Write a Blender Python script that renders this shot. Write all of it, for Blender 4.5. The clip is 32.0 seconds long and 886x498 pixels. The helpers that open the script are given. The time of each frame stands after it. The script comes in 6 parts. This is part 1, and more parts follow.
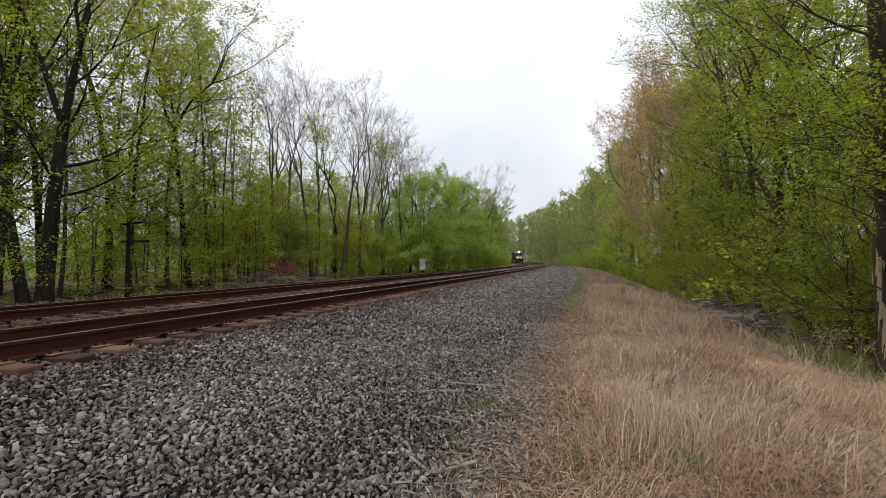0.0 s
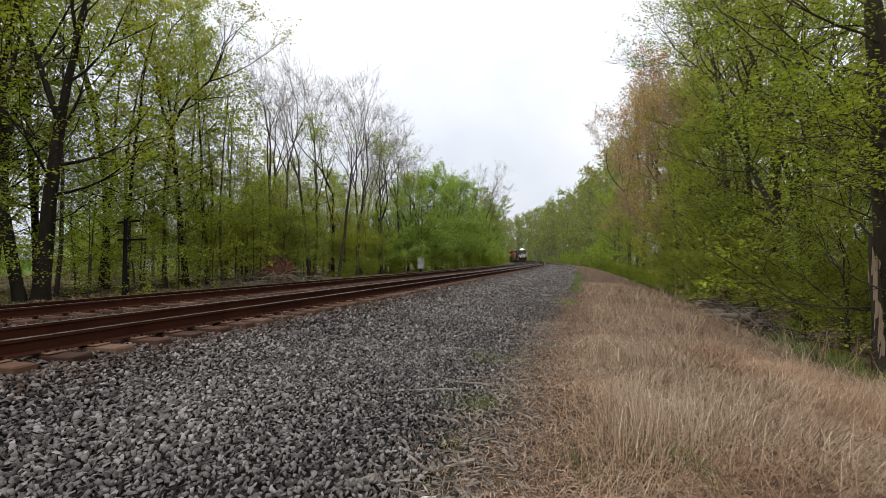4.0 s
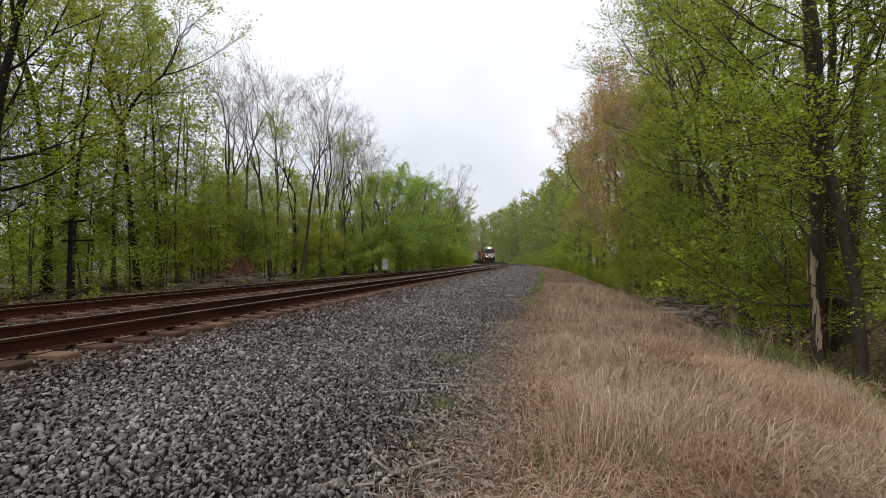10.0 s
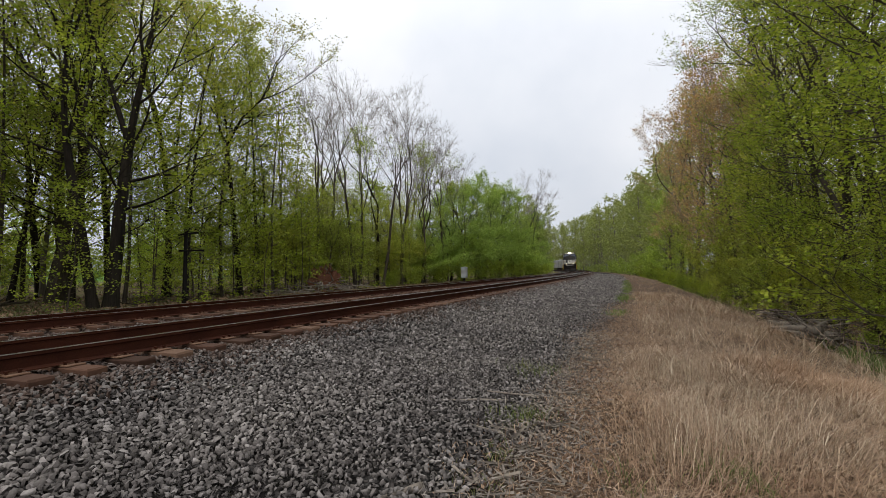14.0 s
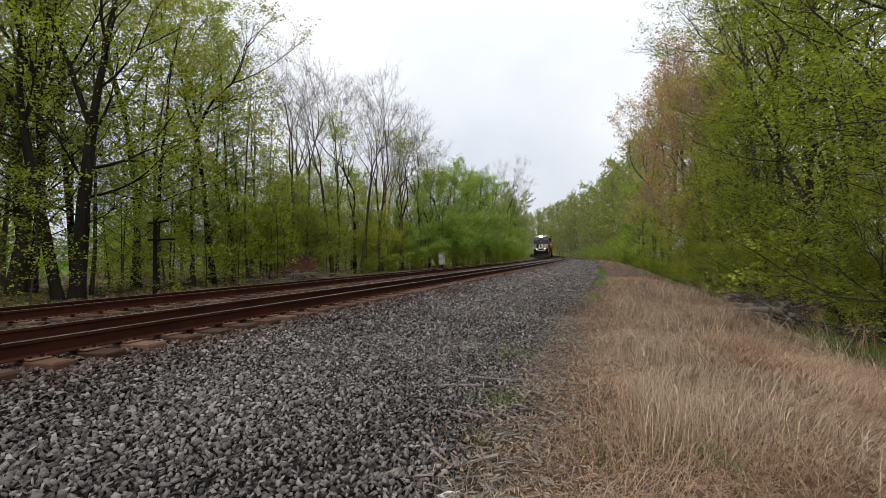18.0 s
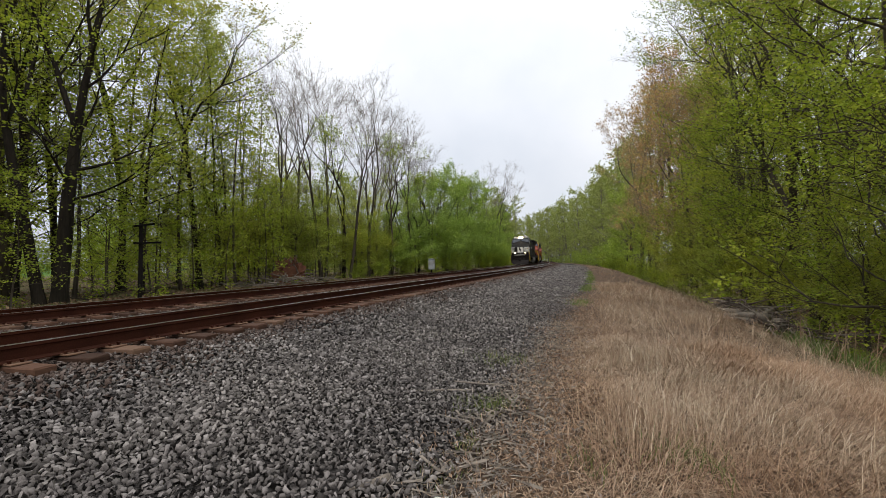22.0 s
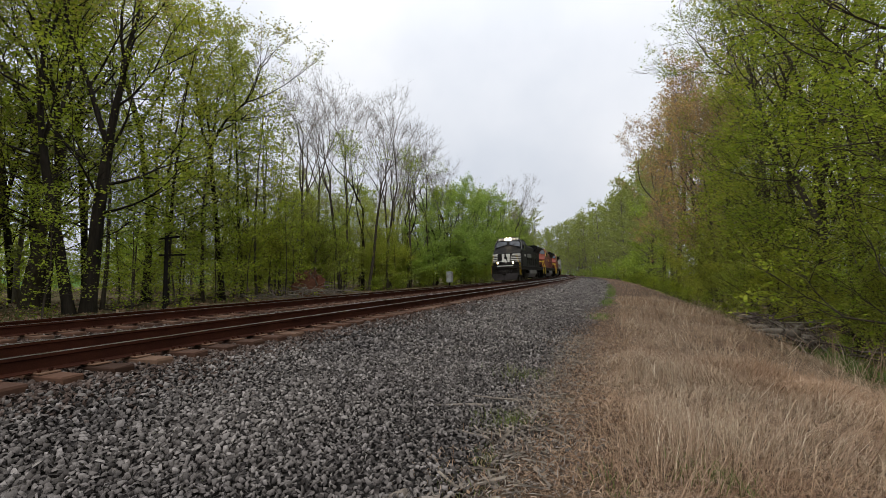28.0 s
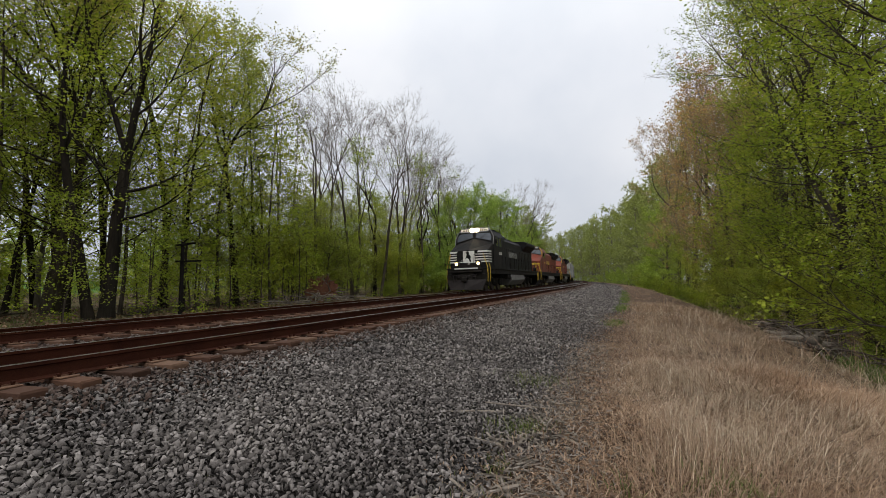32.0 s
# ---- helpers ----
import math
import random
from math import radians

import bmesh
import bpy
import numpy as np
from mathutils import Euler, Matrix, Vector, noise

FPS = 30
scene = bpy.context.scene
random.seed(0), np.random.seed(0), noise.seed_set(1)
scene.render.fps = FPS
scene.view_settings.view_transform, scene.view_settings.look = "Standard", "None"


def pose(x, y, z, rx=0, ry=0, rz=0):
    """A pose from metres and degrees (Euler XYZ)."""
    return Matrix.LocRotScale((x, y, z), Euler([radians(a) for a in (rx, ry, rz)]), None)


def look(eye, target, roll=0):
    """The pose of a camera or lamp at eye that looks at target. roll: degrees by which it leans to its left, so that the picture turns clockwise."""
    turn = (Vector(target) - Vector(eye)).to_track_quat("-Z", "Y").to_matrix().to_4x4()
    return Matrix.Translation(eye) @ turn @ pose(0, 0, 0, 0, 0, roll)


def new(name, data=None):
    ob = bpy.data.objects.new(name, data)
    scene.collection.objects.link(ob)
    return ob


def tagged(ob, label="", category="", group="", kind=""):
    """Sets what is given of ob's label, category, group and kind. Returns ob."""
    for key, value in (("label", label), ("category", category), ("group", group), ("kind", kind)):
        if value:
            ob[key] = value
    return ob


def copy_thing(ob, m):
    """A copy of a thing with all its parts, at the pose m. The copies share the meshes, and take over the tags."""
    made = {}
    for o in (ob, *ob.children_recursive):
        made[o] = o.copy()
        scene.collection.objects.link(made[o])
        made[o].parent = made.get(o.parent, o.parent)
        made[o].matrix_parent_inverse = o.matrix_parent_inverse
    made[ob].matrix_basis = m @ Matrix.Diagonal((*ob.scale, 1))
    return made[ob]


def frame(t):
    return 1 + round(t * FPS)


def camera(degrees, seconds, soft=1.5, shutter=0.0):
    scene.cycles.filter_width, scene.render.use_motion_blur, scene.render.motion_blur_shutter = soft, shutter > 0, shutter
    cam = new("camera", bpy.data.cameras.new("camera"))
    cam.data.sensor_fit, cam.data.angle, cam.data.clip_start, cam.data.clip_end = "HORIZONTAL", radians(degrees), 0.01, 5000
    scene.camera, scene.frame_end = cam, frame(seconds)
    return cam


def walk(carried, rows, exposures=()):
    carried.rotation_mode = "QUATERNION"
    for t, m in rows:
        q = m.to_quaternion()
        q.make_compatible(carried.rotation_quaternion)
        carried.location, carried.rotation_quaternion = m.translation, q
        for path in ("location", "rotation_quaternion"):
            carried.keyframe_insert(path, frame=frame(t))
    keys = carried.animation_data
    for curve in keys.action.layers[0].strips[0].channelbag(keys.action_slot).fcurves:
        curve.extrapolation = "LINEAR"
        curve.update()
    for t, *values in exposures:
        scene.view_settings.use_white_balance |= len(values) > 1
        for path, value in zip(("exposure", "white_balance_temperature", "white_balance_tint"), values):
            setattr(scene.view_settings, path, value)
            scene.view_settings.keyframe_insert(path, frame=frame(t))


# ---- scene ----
# ---- camera ----
cam = camera(88.0, 32.0, soft=0.55)
EYE = 1.5
PATH = [
    (0, 91.427, -0.050, -0.001), (0.5, 91.598, -0.118, -0.156), (1, 91.698, -0.087, -0.383), (1.5, 91.680, -0.113, -0.400),
    (2, 91.509, -0.024, -0.257), (2.5, 91.433, -0.100, 0.007), (3, 91.473, -0.107, 0.222), (3.5, 91.259, -0.115, 0.062),
    (5.5, 91.271, -0.012, -1.015), (6, 91.371, 0.014, -0.998), (6.5, 91.470, 0.021, -0.995), (7, 91.716, -0.062, -0.903),
    (7.5, 91.855, -0.019, -1.376), (8, 91.851, -0.035, -2.840), (8.5, 91.841, 0.068, -3.804), (9, 91.658, 0.072, -4.211),
    (9.5, 91.530, 0.032, -4.519), (10, 91.383, 0.064, -4.646), (10.5, 91.312, 0.013, -4.784), (11, 91.199, 0.134, -4.975),
    (11.5, 91.182, 0.133, -4.824), (12, 91.577, 0.100, -3.531), (12.5, 92.111, 0.052, -1.033), (13, 92.320, -0.053, 1.497),
    (13.5, 92.417, -0.046, 3.505), (14, 92.400, 0.050, 5.146), (14.5, 92.319, 0.078, 6.454), (16.5, 91.481, 0.466, 5.211),
    (17, 91.237, 0.591, 3.792), (17.5, 90.941, 0.606, 2.964), (18, 90.759, 0.571, 2.367), (18.5, 90.595, 0.514, 1.948),
    (19, 90.377, 0.487, 1.266), (19.5, 90.041, 0.493, 0.688), (20, 90.100, 0.490, 0.582), (20.5, 90.543, 0.485, 0.770),
    (21, 90.909, 0.451, 0.969), (21.5, 91.200, 0.404, 1.049), (22, 91.346, 0.309, 1.083), (22.5, 91.450, 0.304, 1.060),
    (23, 91.529, 0.310, 0.978), (23.5, 91.586, 0.268, 0.993), (24, 91.691, 0.235, 1.165), (24.5, 91.957, 0.216, 1.350),
    (25, 92.167, 0.214, 1.690), (25.5, 92.324, 0.173, 1.938), (27.5, 92.866, 0.085, 3.080), (28, 92.965, 0.089, 3.345),
    (28.5, 92.854, 0.082, 3.423), (29, 92.846, 0.077, 3.759), (29.5, 92.998, 0.090, 4.439), (30, 93.424, 0.095, 5.169),
    (30.5, 93.670, 0.065, 5.773), (31, 93.789, 0.080, 5.788), (31.5, 93.771, 0.103, 5.299), (32, 93.691, 0.109, 4.844),
]
walk(cam, [(t, pose(0, 0, EYE, rx, ry, rz)) for t, rx, ry, rz in PATH],
     exposures=[(0, 0.25), (7, 0.25), (9, 0.2), (11.5, 0.23), (14, 0.02), (16.5, 0.05), (19, 0.22), (23, 0.16), (25, 0.12), (28, 0.0), (30, -0.08), (32, -0.08)])

# ---- sky and light: an overcast spring day ----
world = bpy.data.worlds.new("overcast")
scene.world = world
world.use_nodes = True
wn, wl = world.node_tree.nodes, world.node_tree.links
sky = wn.new("ShaderNodeTexSky")
sky.sky_type, sky.sun_disc = "NISHITA", False
sky.sun_elevation, sky.sun_rotation = radians(54), radians(206)
sky.dust_density, sky.air_density = 4.0, 1.0
grey = wn.new("ShaderNodeHueSaturation")
grey.inputs["Saturation"].default_value = 0.12
veil = wn.new("ShaderNodeMix")
veil.data_type = "RGBA"
veil.inputs["Factor"].default_value = 0.8
coord = wn.new("ShaderNodeTexCoord")
clouds = wn.new("ShaderNodeTexNoise")
clouds.inputs["Scale"].default_value = 2.2
clouds.inputs["Detail"].default_value = 5
cr = wn.new("ShaderNodeValToRGB")
cr.color_ramp.elements[0].color = (9.0, 9.7, 10.6, 1)
cr.color_ramp.elements[0].position = 0.3
cr.color_ramp.elements[1].color = (12.6, 12.8, 13.0, 1)
cr.color_ramp.elements[1].position = 0.7
wl.new(coord.outputs["Generated"], clouds.inputs["Vector"])
wl.new(clouds.outputs["Fac"], cr.inputs["Fac"])
wl.new(sky.outputs["Color"], grey.inputs["Color"])
wl.new(grey.outputs["Color"], veil.inputs["A"])
wl.new(cr.outputs["Color"], veil.inputs["B"])
rise = wn.new("ShaderNodeSeparateXYZ")
dome = wn.new("ShaderNodeValToRGB")
for p, v in ((0.0, 0.72), (0.2, 0.8), (0.45, 0.95), (0.75, 1.3), (1.0, 1.45)):
    e = dome.color_ramp.elements[0] if p == 0.0 else dome.color_ramp.elements[-1] if p == 1.0 else dome.color_ramp.elements.new(p)
    e.color = (v, v, v * (1.03 if p < 0.5 else 1.0), 1)
wl.new(coord.outputs["Generated"], rise.inputs["Vector"])
wl.new(rise.outputs["Z"], dome.inputs["Fac"])
shade = wn.new("ShaderNodeMix")
shade.data_type, shade.blend_type = "RGBA", "MULTIPLY"
shade.inputs["Factor"].default_value = 1.0
wl.new(veil.outputs["Result"], shade.inputs["A"])
wl.new(dome.outputs["Color"], shade.inputs["B"])
bg = wn["Background"]
bg.inputs["Strength"].default_value = 0.1
wl.new(shade.outputs["Result"], bg.inputs["Color"])
sun = new("sun", bpy.data.lights.new("sun", "SUN"))
sun.data.energy, sun.data.angle, sun.data.color = 0.8, radians(35), (1.0, 0.97, 0.93)
sun.matrix_basis = look((0, 0, 100), (22, 45, 30))


# ---- materials ----
def nodes(name, rough=0.8, metal=0.0):
    m = bpy.data.materials.new(name)
    m.use_nodes = True
    n, l = m.node_tree.nodes, m.node_tree.links
    b = n["Principled BSDF"]
    b.inputs["Roughness"].default_value, b.inputs["Metallic"].default_value = rough, metal
    return m, n, l, b


def ramp(n, l, fac, stops):
    r = n.new("ShaderNodeValToRGB")
    e = r.color_ramp.elements
    while len(e) < len(stops):
        e.new(0.5)
    for k, (p, c) in zip(e, stops):
        k.position, k.color = p, (*c, 1)
    l.new(fac, r.inputs["Fac"])
    return r.outputs["Color"]


def noise_tex(n, l, scale, detail=4, vec=None, stretch=None):
    t = n.new("ShaderNodeTexNoise")
    t.inputs["Scale"].default_value, t.inputs["Detail"].default_value = scale, detail
    if vec is None:
        vec = n.new("ShaderNodeTexCoord").outputs["Object"]
    if stretch:
        mp = n.new("ShaderNodeMapping")
        mp.inputs["Scale"].default_value = stretch
        l.new(vec, mp.inputs["Vector"])
        vec = mp.outputs["Vector"]
    l.new(vec, t.inputs["Vector"])
    return t.outputs["Fac"]


def mix(n, l, fac, a, b, mode="MIX"):
    x = n.new("ShaderNodeMix")
    x.data_type, x.blend_type = "RGBA", mode
    for sock, v in ((x.inputs["Factor"], fac), (x.inputs["A"], a), (x.inputs["B"], b)):
        if isinstance(v, (int, float)):
            sock.default_value = v
        elif isinstance(v, tuple):
            sock.default_value = (*v, 1)
        else:
            l.new(v, sock)
    return x.outputs["Result"]


def bump(n, l, b, height, strength, dist):
    k = n.new("ShaderNodeBump")
    k.inputs["Strength"].default_value, k.inputs["Distance"].default_value = strength, dist
    l.new(height, k.inputs["Height"])
    l.new(k.outputs["Normal"], b.inputs["Normal"])


def worn(name, low, high, rough=0.7, metal=0.0, scale=3.0, fine=40.0, relief=0.002, stretch=None, dirt=None):
    """A surface whose colour drifts between two tones, with fine relief and, if given, patches of dirt."""
    m, n, l, b = nodes(name, rough, metal)
    b.inputs["Specular IOR Level"].default_value = 0.12 if rough >= 0.85 else 0.4
    f1 = noise_tex(n, l, scale, 5, stretch=stretch)
    f2 = noise_tex(n, l, fine, 3, stretch=stretch)
    c = ramp(n, l, f1, [(0.3, low), (0.7, high)])
    c = mix(n, l, 0.35, c, ramp(n, l, f2, [(0.3, low), (0.7, high)]))
    if dirt:
        d = ramp(n, l, noise_tex(n, l, scale * 0.7, 6), [(0.45, (0, 0, 0)), (0.65, (1, 1, 1))])
        c = mix(n, l, d, c, dirt)
    l.new(c, b.inputs["Base Color"])
    bump(n, l, b, f2, 0.6, relief)
    return m


def pieces(name, tones, rough=0.9, relief=0.004, fine=60, by_object=False, gloss=0.22, patches=None):
    """For many loose pieces: each takes its own tone."""
    m, n, l, b = nodes(name, rough)
    b.inputs["Specular IOR Level"].default_value = gloss
    if by_object:
        r = n.new("ShaderNodeObjectInfo").outputs["Random"]
    else:
        r = n.new("ShaderNodeNewGeometry").outputs["Random Per Island"]
    c = ramp(n, l, r, [(i / max(1, len(tones) - 1), t) for i, t in enumerate(tones)])
    f = noise_tex(n, l, fine, 3)
    if patches:
        c = mix(n, l, 1.0, c, ramp(n, l, noise_tex(n, l, 0.55, 4), [(0.38, patches[0]), (0.6, patches[1])]), "MULTIPLY")
    c = mix(n, l, 0.5, c, ramp(n, l, f, [(0.3, (0.55, 0.55, 0.55)), (0.7, (1, 1, 1))]), "MULTIPLY")
    l.new(c, b.inputs["Base Color"])
    bump(n, l, b, f, 0.5, relief)
    return m


def leaf_mat(name, tones, glow=0.45):
    """Young leaves: every leaf its own tone, each tree a shade of its own, some light passing through."""
    m, n, l, b = nodes(name, 0.55)
    b.inputs["Specular IOR Level"].default_value = 0.18
    r = n.new("ShaderNodeNewGeometry").outputs["Random Per Island"]
    c = ramp(n, l, r, [(i / max(1, len(tones) - 1), t) for i, t in enumerate(tones)])
    o = n.new("ShaderNodeObjectInfo").outputs["Random"]
    c = mix(n, l, 1.0, c, ramp(n, l, o, [(0, (0.78, 0.8, 0.8)), (0.5, (1, 1, 1)), (1, (1.15, 1.08, 0.8))]), "MULTIPLY")
    l.new(c, b.inputs["Base Color"])
    t = n.new("ShaderNodeBsdfTranslucent")
    l.new(c, t.inputs["Color"])
    s = n.new("ShaderNodeMixShader")
    s.inputs["Fac"].default_value = glow
    l.new(b.outputs["BSDF"], s.inputs[1])
    l.new(t.outputs["BSDF"], s.inputs[2])
    l.new(s.outputs["Shader"], n["Material Output"].inputs["Surface"])
    return m


def glow_mat(name, colour, power):
    m, n, l, b = nodes(name, 0.3)
    b.inputs["Base Color"].default_value = (*colour, 1)
    b.inputs["Emission Color"].default_value = (*colour, 1)
    b.inputs["Emission Strength"].default_value = power
    return m


def glass_mat(name, colour=(0.02, 0.025, 0.03)):
    m, n, l, b = nodes(name, 0.12)
    b.inputs["Base Color"].default_value = (*colour, 1)
    b.inputs["Specular IOR Level"].default_value = 0.6
    return m


M_BARK = worn("bark_grey_brown", (0.034, 0.027, 0.02), (0.1, 0.082, 0.06), 0.95, 0, 2.5, 18, 0.03, (1, 1, 0.2))
M_BARK_DARK = worn("bark_dark", (0.011, 0.009, 0.007), (0.042, 0.034, 0.025), 0.95, 0, 2.0, 16, 0.04, (1, 1, 0.18))
# Pale grey bark of far trees; its lightness also paints the haze of distance.
M_BARK_PALE_HAZE = worn("bark_pale_grey_haze", (0.1, 0.085, 0.07), (0.2, 0.18, 0.15), 0.95, 0, 2.5, 20, 0.02, (1, 1, 0.25))
M_TWIG = worn("twig_grey", (0.13, 0.108, 0.092), (0.25, 0.215, 0.185), 0.95, 0, 4, 30, 0.004)
M_ROT = worn("split_pale_wood", (0.3, 0.21, 0.14), (0.55, 0.43, 0.32), 0.9, 0, 2, 14, 0.02, (1, 1, 0.12))
M_DEADWOOD = worn("dead_grey_wood", (0.07, 0.057, 0.046), (0.28, 0.235, 0.19), 0.95, 0, 3, 25, 0.01, (1, 1, 0.3))
M_LEAF_YELLOW = leaf_mat("leaf_yellow_green", [(0.25, 0.31, 0.035), (0.35, 0.4, 0.05), (0.46, 0.47, 0.085), (0.29, 0.34, 0.035)], 0.5)
M_LEAF_GREEN = leaf_mat("leaf_fresh_green", [(0.2, 0.28, 0.022), (0.29, 0.37, 0.032), (0.41, 0.46, 0.055), (0.23, 0.31, 0.025)], 0.5)
M_LEAF_OLIVE = leaf_mat("leaf_olive", [(0.3, 0.29, 0.06), (0.41, 0.385, 0.085), (0.5, 0.44, 0.12), (0.31, 0.34, 0.055)], 0.5)
M_LEAF_RED = leaf_mat("leaf_russet_bud", [(0.4, 0.23, 0.11), (0.5, 0.29, 0.14), (0.44, 0.34, 0.14), (0.34, 0.26, 0.1)], 0.5)
# Leaf tones of the far trees, paled to paint in the haze of distance.
M_LEAF_HAZED = leaf_mat("leaf_spring_hazed", [(0.25, 0.285, 0.065), (0.32, 0.355, 0.09), (0.4, 0.425, 0.125), (0.28, 0.315, 0.075)])
M_LEAF_FRESH = leaf_mat("leaf_bright_spring", [(0.2, 0.31, 0.045), (0.29, 0.41, 0.065), (0.4, 0.5, 0.1), (0.24, 0.35, 0.05)], 0.5)
M_GRASS = pieces("dry_grass", [(0.24, 0.165, 0.115), (0.38, 0.275, 0.195), (0.54, 0.43, 0.315), (0.31, 0.21, 0.145), (0.7, 0.6, 0.47)], 0.8, 0.001, 30, patches=((0.88, 0.74, 0.63), (1.06, 1.05, 1.0)))
M_STRAW = pieces("lying_straw", [(0.09, 0.055, 0.035), (0.3, 0.2, 0.13), (0.46, 0.34, 0.235), (0.17, 0.11, 0.07), (0.6, 0.48, 0.36)], 0.85, 0.001, 30, patches=((0.82, 0.72, 0.66), (1.05, 1.02, 1.0)))
M_DRYLEAF = pieces("dead_leaves", [(0.13, 0.075, 0.045), (0.25, 0.15, 0.09), (0.38, 0.26, 0.165), (0.2, 0.115, 0.07)], 0.85, 0.001, 40)
M_SHRED = pieces("grey_bark_shreds", [(0.09, 0.075, 0.063), (0.22, 0.19, 0.16), (0.36, 0.31, 0.265), (0.15, 0.12, 0.1)], 0.9, 0.001, 40)
M_CHIP = worn("weathered_bark", (0.1, 0.08, 0.066), (0.3, 0.255, 0.21), 0.9, 0, 6, 40, 0.002)
M_GREEN_GRASS = pieces("green_grass", [(0.06, 0.09, 0.02), (0.11, 0.145, 0.03), (0.17, 0.185, 0.055), (0.24, 0.2, 0.1)], 0.7, 0.001, 30)
M_FRESH_GRASS = pieces("fresh_grass", [(0.08, 0.14, 0.025), (0.14, 0.21, 0.04), (0.21, 0.28, 0.07), (0.26, 0.24, 0.11)], 0.6, 0.001, 30)
M_STONE = pieces("crushed_stone", [(0.046, 0.04, 0.036), (0.116, 0.102, 0.094), (0.212, 0.19, 0.176), (0.062, 0.054, 0.049), (0.152, 0.135, 0.124), (0.33, 0.3, 0.28), (0.088, 0.078, 0.07)], 0.75, 0.006, 45, gloss=0.2, patches=((0.84, 0.82, 0.82), (1.1, 1.08, 1.06)))
M_STONE_RUST = pieces("crushed_stone_rusty", [(0.04, 0.026, 0.02), (0.085, 0.058, 0.046), (0.15, 0.115, 0.098), (0.06, 0.037, 0.027), (0.11, 0.08, 0.066), (0.2, 0.17, 0.152)], 0.8, 0.006, 45, gloss=0.15)
M_RAIL = worn("rail_rust", (0.022, 0.007, 0.004), (0.068, 0.021, 0.0105), 0.88, 0.0, 2.0, 60, 0.001)
M_RAILTOP = worn("rail_polished_top", (0.25, 0.23, 0.22), (0.42, 0.4, 0.38), 0.3, 0.9, 2.0, 80, 0.0005)
M_TIE = pieces("weathered_tie", [(0.045, 0.022, 0.013), (0.115, 0.058, 0.035), (0.075, 0.037, 0.023), (0.16, 0.094, 0.06)], 0.9, 0.012, 12, by_object=True)
M_PLATE = worn("tie_plate_rust", (0.08, 0.038, 0.021), (0.19, 0.105, 0.06), 0.8, 0.1, 6, 70, 0.001)


def ground_material():
    """Forest soil, dry turf, crushed stone and lawn, by how far they lie from the nearest rail."""
    m, n, l, b = nodes("ground_soil_stone_turf", 0.95)
    b.inputs["Specular IOR Level"].default_value = 0.08
    at = n.new("ShaderNodeAttribute")
    at.attribute_name = "across"
    vec = n.new("ShaderNodeTexCoord").outputs["Object"]
    wob = n.new("ShaderNodeMath")
    wob.operation = "MULTIPLY_ADD"
    l.new(noise_tex(n, l, 0.9, 5, vec), wob.inputs[0])
    wob.inputs[1].default_value = 2.2
    l.new(at.outputs["Fac"], wob.inputs[2])

    def step(lo, hi):
        r = n.new("ShaderNodeMapRange")
        r.inputs["From Min"].default_value, r.inputs["From Max"].default_value = lo + 1.1, hi + 1.1
        l.new(wob.outputs[0], r.inputs["Value"])
        return r.outputs["Result"]

    vor = n.new("ShaderNodeTexVoronoi")
    vor.inputs["Scale"].default_value = 16
    l.new(vec, vor.inputs["Vector"])
    # Dark tones and darker cell edges paint the shade of gaps between stones.
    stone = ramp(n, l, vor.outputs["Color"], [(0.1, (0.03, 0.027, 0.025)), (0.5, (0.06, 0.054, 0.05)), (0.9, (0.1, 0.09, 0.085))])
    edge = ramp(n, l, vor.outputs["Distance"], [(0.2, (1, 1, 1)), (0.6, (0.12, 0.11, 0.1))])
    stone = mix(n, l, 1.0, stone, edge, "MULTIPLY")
    n1, n2 = noise_tex(n, l, 1.3, 6, vec), noise_tex(n, l, 14, 5, vec)
    turf = ramp(n, l, n2, [(0.3, (0.04, 0.026, 0.018)), (0.55, (0.11, 0.072, 0.048)), (0.75, (0.22, 0.155, 0.105))])
    litter = ramp(n, l, n2, [(0.3, (0.06, 0.042, 0.024)), (0.5, (0.14, 0.1, 0.058)), (0.72, (0.26, 0.19, 0.115))])
    green = ramp(n, l, n2, [(0.3, (0.04, 0.07, 0.015)), (0.7, (0.1, 0.16, 0.03))])
    floor_c = mix(n, l, ramp(n, l, n1, [(0.48, (0, 0, 0)), (0.66, (0.55, 0.55, 0.55))]), litter, green)
    lawn = ramp(n, l, n2, [(0.3, (0.05, 0.11, 0.018)), (0.7, (0.1, 0.19, 0.03))])
    c = mix(n, l, step(-50, -42), lawn, floor_c)
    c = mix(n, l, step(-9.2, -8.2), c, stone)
    c = mix(n, l, step(4.7, 5.3), c, turf)
    c = mix(n, l, step(9.2, 10.4), c, floor_c)
    l.new(c, b.inputs["Base Color"])
    h = mix(n, l, 0.5, n2, vor.outputs["Distance"])
    bump(n, l, b, h, 0.8, 0.03)
    return m


M_GROUND = ground_material()


